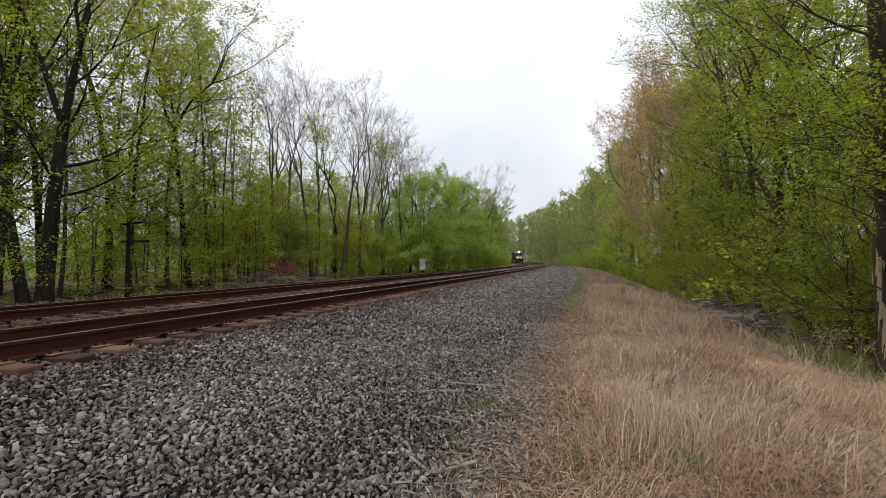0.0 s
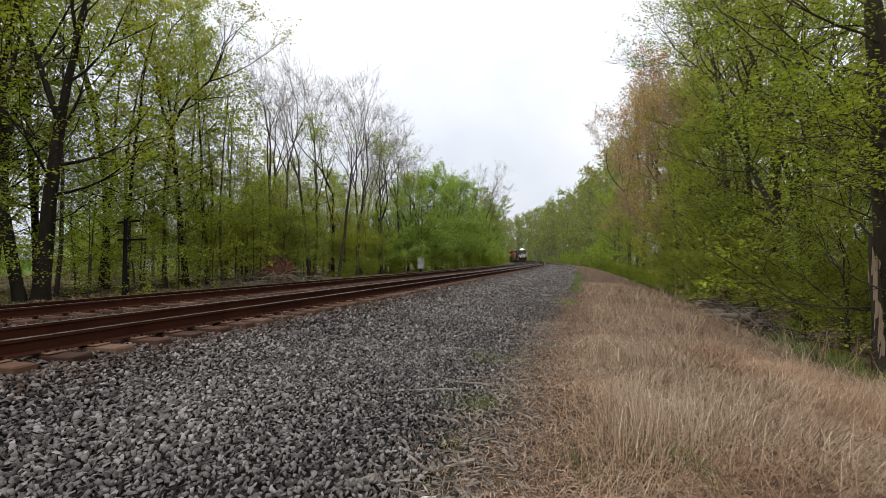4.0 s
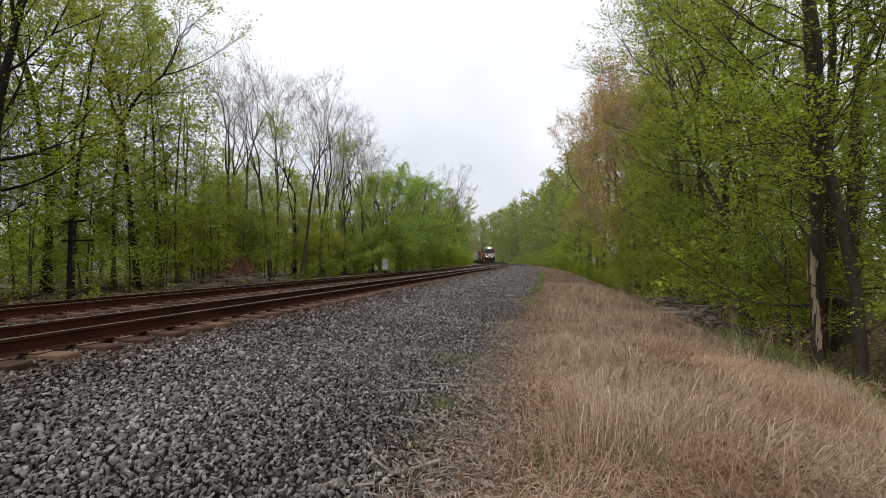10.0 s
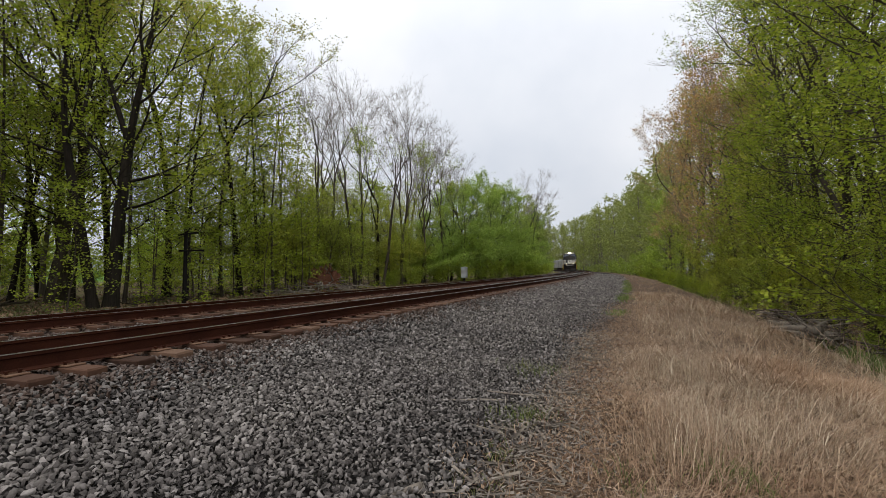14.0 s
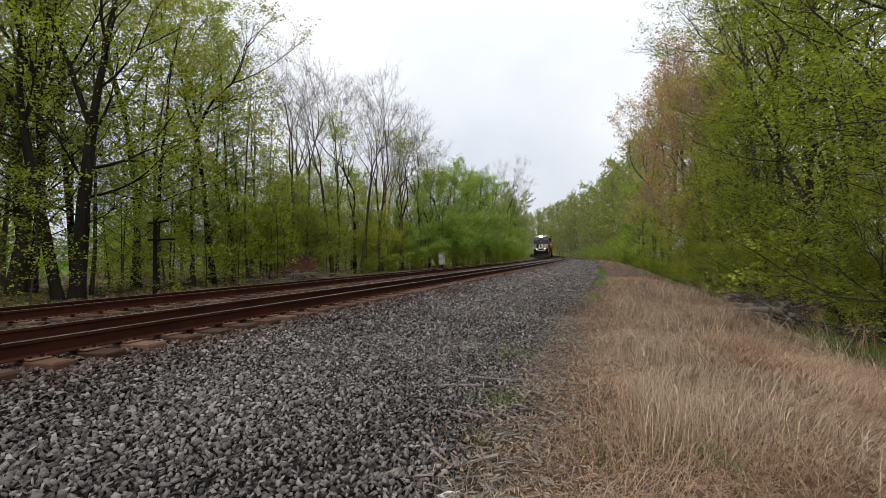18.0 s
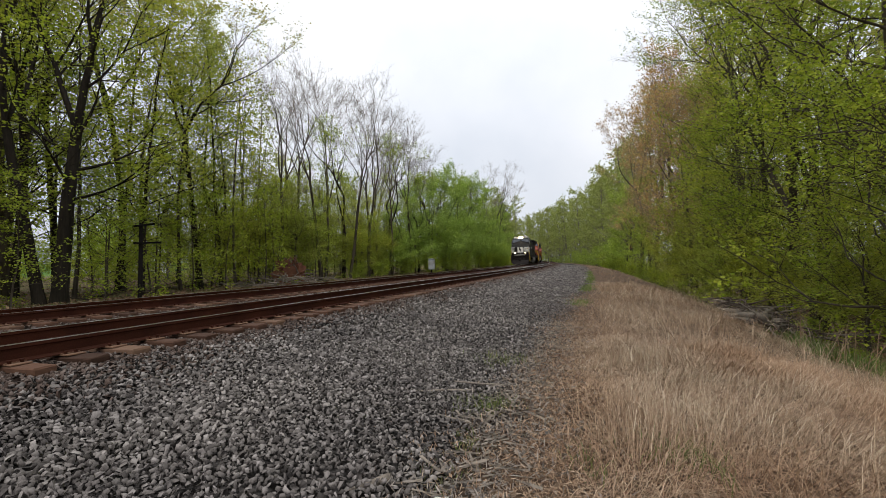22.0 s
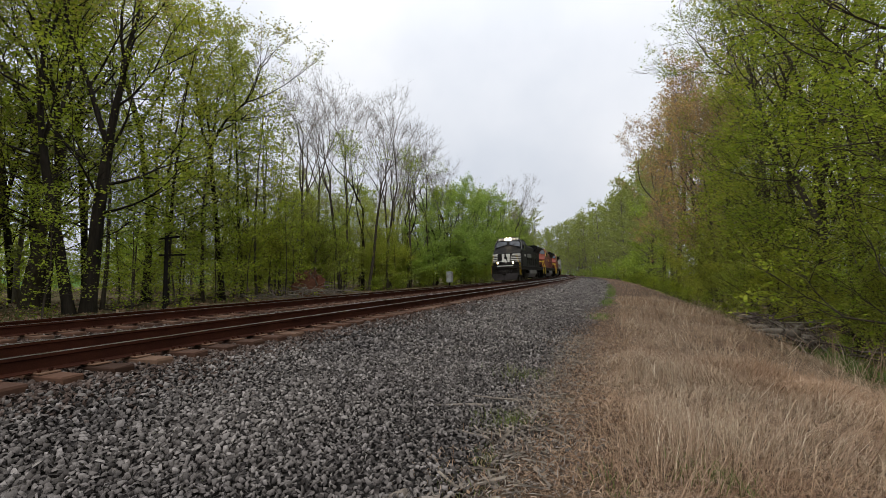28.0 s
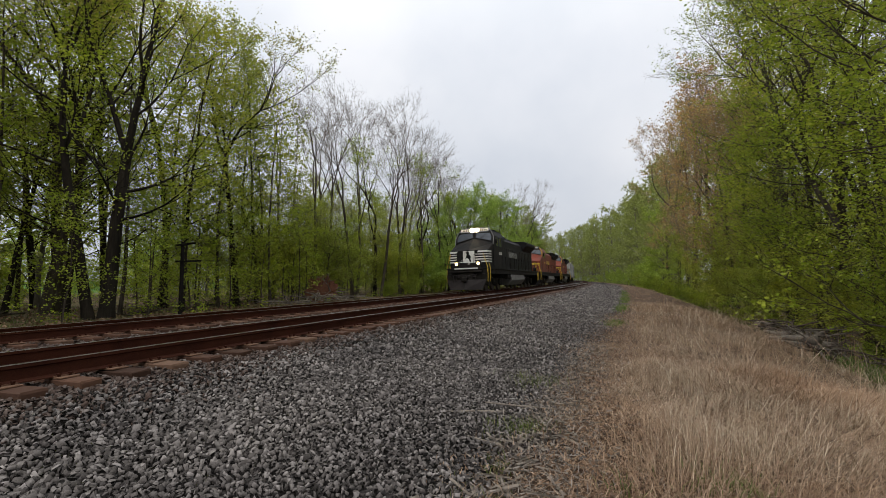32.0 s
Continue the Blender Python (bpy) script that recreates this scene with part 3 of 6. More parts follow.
FORKED = {
    "maple": dict(label="broad forest tree with layered yellow-green young leaves", H=17, r0=0.16, clear=0.4, levels=4, split=0.62, bark=M_BARK_DARK, leaf=M_LEAF_GREEN, top=M_LEAF_OLIVE, low=0.3, boughs=11, reach=1.3, shoots=2, twigs=5, leaves=8, leaf_size=0.11, flat=0.2, level_sprays=0.18),
    "twin_stem": dict(label="dark twin-stemmed maple with layered green leaves at the wood's edge", H=17, r0=0.27, clear=0.3, levels=5, split=0.5, bark=M_BARK_DARK, leaf=M_LEAF_GREEN, top=M_LEAF_OLIVE, stems=((4.05, 0.15, 0.72), (0.9, 0.04, 1.0)), bend=0.1, low=0.42, boughs=8, reach=1.1, shoots=2, twigs=4, leaves=8, leaf_size=0.105, flat=0.2, level_sprays=0.18),
    "edge_green": dict(label="tree with low boughs of fine fresh green leaves", H=17, r0=0.13, clear=0.5, levels=4, split=0.5, bark=M_BARK, leaf=M_LEAF_GREEN, bend=0.22, low=0.15, boughs=15, reach=1.3, shoots=2, twigs=5, leaves=16, leaf_size=0.07, flat=0.2, level_sprays=0.2),
    "oak": dict(label="spreading grey-barked tree with arching limbs in olive bud", H=19, r0=0.25, clear=0.36, levels=5, split=0.5, bark=M_BARK, leaf=M_LEAF_OLIVE, bend=0.22, low=0.35, boughs=9, reach=1.0, shoots=2, twigs=4, leaves=10, leaf_size=0.078, flat=0.35),
    "olive": dict(label="tall tree hung with small olive-brown young leaves", H=17, r0=0.17, clear=0.45, levels=4, split=0.45, bark=M_BARK, leaf=M_LEAF_YELLOW, top=M_LEAF_OLIVE, bend=0.18, low=0.3, boughs=10, reach=0.85, shoots=2, twigs=5, leaves=11, leaf_size=0.1, flat=0.3, level_sprays=0.3),
    "russet": dict(label="tall tree with russet spring buds and open branches", H=18, r0=0.18, clear=0.4, levels=5, split=0.42, bark=M_BARK, leaf=M_LEAF_RED, low=0.35, boughs=8, reach=0.8, shoots=2, twigs=4, fine=1, leaves=5, leaf_size=0.13, flat=0.5, twig_bark=M_TWIG),
    "bare": dict(label="bare grey tree with crooked limbs and a fine haze of twigs", H=15, r0=0.12, clear=0.4, levels=5, split=0.42, bark=M_BARK, bend=0.18, lift=0.08, low=0.75, boughs=2, reach=0.8, shoots=1, twigs=4, twig_len=0.6, level_sprays=0.5, fine=1, leaves=0, twig_bark=M_TWIG),
    "bare_forked": dict(label="bare forked tree with crooked grey-brown limbs", H=15, r0=0.17, clear=0.2, levels=6, split=0.4, bark=M_BARK_DARK, bend=0.22, lift=0.06, low=0.9, boughs=0, shoots=1, twigs=3, twig_len=0.6, level_sprays=0.5, fine=1, leaves=0, twig_bark=M_TWIG),
    "bud_tree": dict(label="slender crooked tree with a thin round tuft of green leaves", H=14, r0=0.12, clear=0.45, levels=5, split=0.42, bark=M_BARK, leaf=M_LEAF_GREEN, bend=0.17, lift=0.08, low=0.7, boughs=3, reach=0.7, shoots=1, twigs=4, leaves=4, leaf_size=0.13, flat=0.4),
    "dense_green": dict(label="dense fresh green tree in full young leaf", H=13, r0=0.14, clear=0.4, levels=4, split=0.45, bark=M_BARK, leaf=M_LEAF_FRESH, low=0.14, boughs=15, reach=0.95, shoots=2, twigs=5, twig_len=0.9, leaves=8, leaf_size=0.16, flat=0.25, level_sprays=0.22),
    "young_green": dict(label="young understorey tree in yellow-green leaf", H=8, r0=0.06, clear=0.4, levels=3, split=0.5, bark=M_BARK, leaf=M_LEAF_YELLOW, low=0.15, boughs=12, reach=1.2, shoots=2, twigs=5, twig_len=0.6, leaves=11, leaf_size=0.08, flat=0.25, level_sprays=0.25),
}
KINDS = {
    "tall_yellow": dict(label="tall slender tree with sparse yellow-green spring leaves", H=16, r0=0.125, first=0.16, limbs=28, spread=0.25, rise=0.7, subs=5, twigs=4, leaves=13, leaf_size=0.12, bark=M_BARK_DARK, leaf=M_LEAF_YELLOW),
    "sapling": dict(label="thin sapling with flat tiers of bright green leaves", H=6, r0=0.045, first=0.1, limbs=20, spread=0.33, rise=0.2, subs=4, twigs=3, leaves=11, leaf_size=0.095, bark=M_BARK, leaf=M_LEAF_GREEN, flat=0.2, twig_len=0.6, sides=6, category="sapling"),
    "shrub": dict(label="low green shrub at the edge of the woods", H=2.6, r0=0.03, first=0.03, limbs=16, spread=0.55, rise=0.8, subs=4, twigs=3, leaves=11, leaf_size=0.085, bark=M_BARK, leaf=M_LEAF_GREEN, flat=0.4, twig_len=0.4, stems=2, sides=5, category="shrub"),
    "bare_pole": dict(label="straight thin trunk with few leaves near its top", H=14, r0=0.1, first=0.3, limbs=16, spread=0.19, rise=0.8, subs=4, twigs=3, leaves=4, leaf_size=0.18, bark=M_BARK, leaf=M_LEAF_YELLOW, fine=1, sides=6),
    # Far kinds: the haze of distance sits in the leaf and bark colours.
    "far_green": dict(label="distant leafy tree, its fresh green paled with painted haze", H=16, r0=0.2, first=0.02, limbs=24, spread=0.33, rise=0.6, subs=3, twigs=3, leaves=11, leaf_size=0.3, bark=M_BARK_PALE_HAZE, leaf=M_LEAF_HAZED, twig_len=1.3, sides=5, coarse=True),
    "far_olive": dict(label="distant tree in olive bud, paled with painted haze", H=16, r0=0.2, first=0.03, limbs=22, spread=0.3, rise=0.7, subs=3, twigs=3, leaves=10, leaf_size=0.29, bark=M_BARK_PALE_HAZE, leaf=M_LEAF_HAZED, twig_len=1.3, sides=5, coarse=True),
    "back_green": dict(label="leafy mid-green tree deeper in the wood", H=13, r0=0.13, first=0.06, limbs=26, spread=0.3, rise=0.6, subs=4, twigs=3, leaves=12, leaf_size=0.17, bark=M_BARK_DARK, leaf=M_LEAF_GREEN, twig_len=1.0, sides=5, coarse=True, flat=0.35),
    "brush": dict(label="low light green brush in spring leaf", H=5, r0=0.03, first=0.05, limbs=14, spread=0.4, rise=0.7, subs=3, twigs=3, leaves=4, leaf_size=0.23, bark=M_BARK, leaf=M_LEAF_FRESH, twig_len=0.7, stems=2, sides=4, category="shrub", coarse=True),
    "thicket": dict(label="tangled young growth in light leaf", H=5, r0=0.03, first=0.05, limbs=14, spread=0.4, rise=0.7, subs=3, twigs=3, leaves=8, leaf_size=0.15, bark=M_BARK, leaf=M_LEAF_YELLOW, twig_len=0.7, stems=2, sides=4, category="shrub", coarse=True),
}
NAMES = {"shrub": "shrub", "brush": "shrub", "sapling": "sapling", "thicket": "shrub"}
STOCK = {}
VARIANTS = {"tall_yellow": 3, "olive": 3, "bare": 4, "bare_forked": 3, "dense_green": 3, "sapling": 3, "shrub": 2, "russet": 3, "maple": 3, "far_green": 3, "far_olive": 2, "thicket": 2, "edge_green": 3, "back_green": 2, "oak": 2, "young_green": 3}
sow = random.Random(11)


DISTANT = {}


def plant(kind, along, across, height, turn=None, joined=""):
    """Sets a tree of that kind at its place in the plan, scaled to its height."""
    x, y = spot(along, across)
    z = float(ground_z(np.float64(x), np.float64(y)))
    own = random.Random(f"{kind} {along:.3f} {across:.3f}")
    v = own.randrange(VARIANTS.get(kind, 1))
    k = FORKED.get(kind) or KINDS[kind]
    key = (kind, v)
    scale = height / k["H"]
    wide = scale ** 0.8
    m = pose(x, y, z, 0, 0, own.uniform(0, 360) if turn is None else turn) @ Matrix.Diagonal((wide, wide, scale, 1))
    if key not in STOCK:
        STOCK[key] = (fork_tree if kind in FORKED else make_tree)(100 + 31 * v + sum(map(ord, kind)), NAMES.get(kind, "tree"), **k)
        STOCK[key].matrix_basis = m
        return STOCK[key]
    if joined:
        DISTANT.setdefault(joined, []).append((key, m))
        return None
    ob = copy_thing(STOCK[key], Matrix.Identity(4))
    ob.matrix_basis = m
    return ob


def join_distant():
    """The trees too far off to tell apart, as one piece of woodland."""
    labels = {"far_trees": "pale green trees deep in the woods and down the line, haze in their colour", "far_brush": "light green brush along the far woods"}
    for name, rows in DISTANT.items():
        V, L, T, M, mats, base = [], [], [], [], [], 0
        for key, m in rows:
            for ob in STOCK[key].children:
                me = ob.data
                co = np.empty(len(me.vertices) * 3, np.float32)
                me.vertices.foreach_get("co", co)
                idx = np.empty(len(me.loops), np.int32)
                me.loops.foreach_get("vertex_index", idx)
                tot = np.empty(len(me.polygons), np.int32)
                me.polygons.foreach_get("loop_total", tot)
                w = np.array(m @ ob.matrix_basis)
                V.append(co.reshape(-1, 3) @ w[:3, :3].T + w[:3, 3])
                L.append(idx + base)
                T.append(tot)
                if me.materials[0] not in mats:
                    mats.append(me.materials[0])
                M.append(np.full(len(tot), mats.index(me.materials[0]), np.int32))
                base += len(me.vertices)
        V, L, T, M = np.concatenate(V), np.concatenate(L), np.concatenate(T), np.concatenate(M)
        me = bpy.data.meshes.new(name)
        me.vertices.add(len(V))
        me.vertices.foreach_set("co", V.astype(np.float32).ravel())
        me.loops.add(len(L))
        me.loops.foreach_set("vertex_index", L)
        me.polygons.add(len(T))
        me.polygons.foreach_set("loop_start", np.concatenate([[0], np.cumsum(T)[:-1]]).astype(np.int32))
        for mat in mats:
            me.materials.append(mat)
        me.polygons.foreach_set("material_index", M)
        me.update(calc_edges=True)
        me.validate()
        tagged(part(name, me, None), labels[name], "woods", kind="stuff")


def left_woods():
    # the wood's edge beyond the far track, near to far: along, across, height
    plant("twin_stem", 10.8, -12.2, 17, turn=-15)
    for kind, row in (
        ("oak", [(12.1, -18, 18), (13.2, -19, 18.5)]),
        ("maple", [(6, -20, 19), (2.5, -17, 18), (1, -14.2, 17), (-2.5, -17, 18), (-1, -22, 19), (8, -17, 18), (12.6, -17.5, 19), (4.5, -14.5, 17), (17, -17, 19), (0, -18, 17), (3.5, -22.5, 19), (7, -23, 19), (9.5, -24, 20), (14.5, -23.5, 20), (15.5, -19.5, 19), (19.5, -14.5, 17.5)]),
        ("tall_yellow", [(11, -19, 17), (17.4, -18, 17), (15, -13.2, 14.5), (23, -20, 20), (25.3, -21, 19), (22, -15.5, 16.5)]),
        ("bare_pole", [(13, -14.5, 14), (16.3, -15, 15), (17.8, -14, 13), (23.5, -17, 16), (9, -15.5, 15), (13, -22, 16), (21, -13.5, 14), (26, -16, 15), (7, -25, 16), (11.5, -24, 15)]),
        ("bare", [(25.3, -14.2, 16.1), (28.6, -12.9, 16.2), (30.6, -18, 18.8), (32.3, -12.7, 17.2), (36, -12.9, 17.5), (40.5, -20, 22.1), (45.2, -12.6, 16.8), (51, -20, 21.1), (62, -20, 20.5), (84, -12.2, 21.1), (90, -12.0, 22.1), (97, -11.9, 21.6), (72, -20, 20.1), (88, -15, 20.7), (27, -19, 18.8), (34, -19, 19.9), (48, -17, 18.8), (38.6, -14, 17.9), (43, -16, 19.0), (56, -14, 17.7)]),
        ("bare_forked", [(58, -17, 18.3), (95, -14, 20.7), (104, -14, 21.1), (41.2, -13.2, 17.5), (50, -13.5, 17.3), (34.4, -14.4, 17.7)]),
        ("bud_tree", [(39.6, -12.6, 13.6), (30, -13.5, 12.5), (53.6, -13.2, 13)]),
        ("young_green", [(25.5, -13, 6.5), (27.5, -14.5, 8), (29.5, -16, 8.5), (32, -14.5, 7), (34, -13, 6.5), (36.5, -15.5, 9), (38, -13, 6.5), (41, -15, 8.5), (23, -14.5, 6.5), (31, -18, 9), (40, -18, 10), (21, -16.5, 7), (26, -16.5, 8), (28, -18.5, 9), (30.5, -15.2, 7.5), (33, -16.8, 9), (35, -18.5, 9.5), (37.5, -17.2, 9.5), (39, -15.8, 8.5), (42.5, -17, 10), (44.5, -15, 9), (24.5, -15, 7.5), (19, -17, 7), (32.6, -20.5, 10), (29, -20.5, 10.5), (36.5, -21, 11), (40.5, -21.5, 11.5), (46, -17.5, 11), (26, -19.5, 9.5)]),
        ("dense_green", [(40.5, -12.6, 7), (43.5, -13, 8.5), (47, -12.8, 9.5), (50, -14, 11), (52.5, -12.8, 12.5), (56, -14.2, 14), (58, -12.6, 13), (61, -14, 15.5), (65, -12.8, 15), (68, -14.5, 16), (72, -12.8, 16), (76, -14, 16.5), (80, -12.8, 16.5), (85, -13.4, 15), (90, -12.8, 14), (98, -12.8, 14), (108, -12.8, 14.5), (118, -12.6, 16.5)]),
        ("back_green", [(1, -25, 14), (4.5, -27, 14), (-2, -19.5, 13), (-6, -24, 15), (-5, -17, 13), (-9, -20, 14), (44, -18.5, 11.5), (48.5, -20, 12), (54, -17, 13), (38, -23, 12), (46, -24, 13), (31, -25, 11), (59, -20, 14), (66, -18, 15), (74, -17, 16)]),
        ("olive", [(11.6, -22, 19.5)]),
        ("sapling", [(9.2, -11.4, 5), (12.1, -11.3, 5), (14.4, -11.9, 5.5), (16, -13.5, 7), (18.2, -11.6, 5.5), (7.8, -14.5, 7), (13, -12.6, 6), (17, -12.5, 5.5), (21.5, -12, 6.5), (24, -13.5, 7), (27, -12.4, 6), (29, -13, 7), (34, -11.8, 6), (19.5, -13.8, 6), (6.5, -13, 6.5), (2, -13, 7), (15.5, -17, 7), (20, -19, 7), (24.5, -18, 8)]),
        ("shrub", [(33, -12.4, 1.8), (36.5, -12, 2), (42, -11.8, 2.4), (48, -11.2, 2.8), (55, -11.2, 3.2), (63, -11.2, 3.2), (75, -11, 3.5), (88, -10.8, 3.5), (100, -10.8, 4), (112, -10.8, 4)]),
    ):
        for s, u, h in row:
            plant(kind, s, u, h)
    for i in range(30):
        plant(sow.choice(["bare_pole", "bare_pole", "far_olive"]), sow.uniform(-12, 75), sow.uniform(-40, -21), sow.uniform(12, 17), joined="far_trees")
    for i in range(44):
        plant("thicket", sow.uniform(20, 75), sow.uniform(-36, -15.5), sow.uniform(2.5, 6))
    for i in range(16):
        plant("thicket", sow.uniform(-6, 16), sow.uniform(-34, -21), sow.uniform(2.5, 5))
    for i in range(12):
        plant("brush", 6 + i * 2.1, sow.uniform(-34, -29), sow.uniform(2.5, 4.5), joined="far_brush")
    for i in range(14):
        plant("brush", sow.uniform(-20, 12), sow.uniform(-42, -34), sow.uniform(4, 7), joined="far_brush")
    for i in range(34):
        plant("brush", sow.uniform(-6, 100), sow.uniform(-52, -34), sow.uniform(4, 8), joined="far_brush")
    for i in range(34):
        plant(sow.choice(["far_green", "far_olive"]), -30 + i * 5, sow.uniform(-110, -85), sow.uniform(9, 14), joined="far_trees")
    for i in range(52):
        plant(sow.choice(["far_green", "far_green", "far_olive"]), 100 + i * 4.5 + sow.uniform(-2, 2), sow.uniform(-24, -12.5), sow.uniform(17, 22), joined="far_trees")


def far_undergrowth():
    for i in range(26):
        plant("brush", 46 + i * 2.8 + sow.uniform(-1, 1), sow.uniform(-17, -12.6), sow.uniform(4, 7), joined="far_brush")
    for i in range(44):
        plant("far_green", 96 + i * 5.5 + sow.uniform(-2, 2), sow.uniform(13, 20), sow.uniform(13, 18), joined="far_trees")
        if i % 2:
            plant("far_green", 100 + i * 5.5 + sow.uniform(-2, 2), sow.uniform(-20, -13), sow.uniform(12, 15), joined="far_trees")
    for i in range(40):
        plant("brush", 88 + i * 6 + sow.uniform(-1, 1), sow.uniform(11, 13), sow.uniform(4, 7), joined="far_brush")
        plant("brush", 88 + i * 6 + sow.uniform(-1, 1), sow.uniform(-13, -11.2), sow.uniform(3.5, 6), joined="far_brush")


def right_woods():
    # the wood's edge on the camera's side
    for kind, row in (
        ("oak", [(16.8, 14.8, 18.5), (23.5, 15.5, 19), (12.8, 15.5, 19), (34.5, 15, 18.5)]),
        ("edge_green", [(12.6, 12.1, 19), (14.6, 13.2, 16), (17.8, 12.4, 15), (9.6, 13.2, 17), (19.5, 13.4, 16), (10.8, 11.9, 15), (8.4, 15, 17), (22, 12.6, 15)]),
        ("olive", [(20.5, 12.6, 16), (24.5, 12.6, 17.5), (27.5, 12.4, 17), (31, 13.2, 17.5), (34.5, 12.8, 16), (38, 14.5, 17), (28, 17, 22), (36, 18, 24), (56, 12.6, 22)]),
        ("russet", [(36, 12.4, 16), (39.5, 12.4, 17), (43, 12.5, 18), (38, 15, 18.5), (46, 12.8, 20), (50, 14, 26), (54, 12.3, 24), (60, 13, 27), (66, 12.3, 26), (72, 14, 28), (46, 17, 26), (80, 12.6, 25), (41, 13.5, 19)]),
        ("young_green", [(14.3, 12.3, 4.2), (15.6, 12.8, 5), (16.8, 12.1, 4), (18.2, 12.6, 5.5), (19.6, 12, 4.2), (21, 12.6, 5.5), (22.6, 12, 4.5), (24.2, 12.4, 6), (26, 11.9, 4.6), (28, 12.3, 6), (30, 11.9, 5), (32.4, 12.2, 6.5), (35, 11.9, 5.5), (38, 12.2, 6.5), (41, 11.9, 6), (44.5, 12, 7), (11.8, 13.8, 6), (10.2, 13.4, 5)]),
        ("back_green", [(9, 18, 11), (12, 19, 11), (18, 20, 12), (26, 19, 13), (7, 17, 9), (31, 21, 13), (13, 23, 12), (19, 25, 13), (25, 25, 14)]),
        ("bare_forked", [(40, 15.5, 24)]),
        ("dense_green", [(76, 12.4, 15), (86, 12.5, 18)]),
        ("sapling", [(38, 11.6, 7), (51, 11.4, 8), (58, 11.3, 8)]),
        ("bare_pole", [(14.9, 13.6, 14), (18.8, 13.2, 14), (25.5, 12.8, 15), (33, 12.6, 16)]),
        ("shrub", [(14.9, 11.0, 0.9), (14.2, 11.1, 0.8), (12.2, 11.2, 0.6), (23, 11.4, 1.1), (27, 11.2, 1.2), (31.5, 11, 1.4), (37, 10.9, 1.6), (43, 10.8, 1.8), (50, 10.8, 2.2), (58, 10.7, 2.6), (68, 10.6, 3), (78, 10.5, 3.5), (90, 10.5, 4), (102, 10.5, 4)]),
    ):
        for s, u, h in row:
            plant(kind, s, u, h)
    for i in range(36):
        plant(sow.choice(["far_olive", "bare_pole", "far_olive", "far_green"]), sow.uniform(4, 85), sow.uniform(18, 34), sow.uniform(10, 16), joined="far_trees")
    for i in range(12):
        plant("thicket", sow.uniform(4, 20), sow.uniform(17, 26), sow.uniform(2, 4))
    for i in range(26):
        plant("thicket", sow.uniform(18, 70), sow.uniform(14, 24), sow.uniform(3, 6))
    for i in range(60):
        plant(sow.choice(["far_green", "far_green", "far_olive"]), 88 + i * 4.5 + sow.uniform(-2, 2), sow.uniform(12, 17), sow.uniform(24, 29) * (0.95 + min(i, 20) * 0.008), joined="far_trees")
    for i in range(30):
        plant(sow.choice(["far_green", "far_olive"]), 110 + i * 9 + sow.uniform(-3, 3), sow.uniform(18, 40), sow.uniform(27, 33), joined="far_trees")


# ---- loose stone, grass and straw ----
def in_sight(g, n, near, far, lo, hi, power):
    """Plan places before the camera, thinning with distance."""
    a = np.radians(g.uniform(lo, hi, n))
    r = near + (far - near) * g.uniform(0, 1, n) ** power
    return r * np.sin(a), r * np.cos(a), r


FOUR = np.array([(-1, -1, -1), (1, -1, -1), (1, 1, -1), (-1, 1, -1), (-0.7, -0.7, 1), (0.7, -0.7, 1), (0.7, 0.7, 1), (-0.7, 0.7, 1)], float)
FOUR_F = np.array([(4, 5, 6), (4, 6, 7), (0, 1, 5), (0, 5, 4), (1, 2, 6), (1, 6, 5), (2, 3, 7), (2, 7, 6), (3, 0, 4), (3, 4, 7)])
THREE = np.array([(-1.1, -0.8, -1), (1.1, -0.8, -1), (0, 1.1, -1), (-0.7, -0.5, 1), (0.7, -0.5, 1), (0, 0.8, 1)], float)
THREE_F = np.array([(3, 4, 5), (0, 1, 4), (0, 4, 3), (1, 2, 5), (1, 5, 4), (2, 0, 3), (2, 3, 5)])


def spin(g, n, tip):
    """Turns about the upright, with some tipping over."""
    a = g.uniform(0, np.pi, n)
    q = np.stack([np.cos(a), g.normal(0, tip, n), g.normal(0, tip, n), np.sin(a)], 1)
    q /= np.linalg.norm(q, axis=1)[:, None]
    w, x, y, z = q.T
    return np.stack([1 - 2 * (y * y + z * z), 2 * (x * y - z * w), 2 * (x * z + y * w), 2 * (x * y + z * w), 1 - 2 * (x * x + z * z), 2 * (y * z - x * w),
                     2 * (x * z - y * w), 2 * (y * z + x * w), 1 - 2 * (x * x + y * y)], 1).reshape(n, 3, 3)


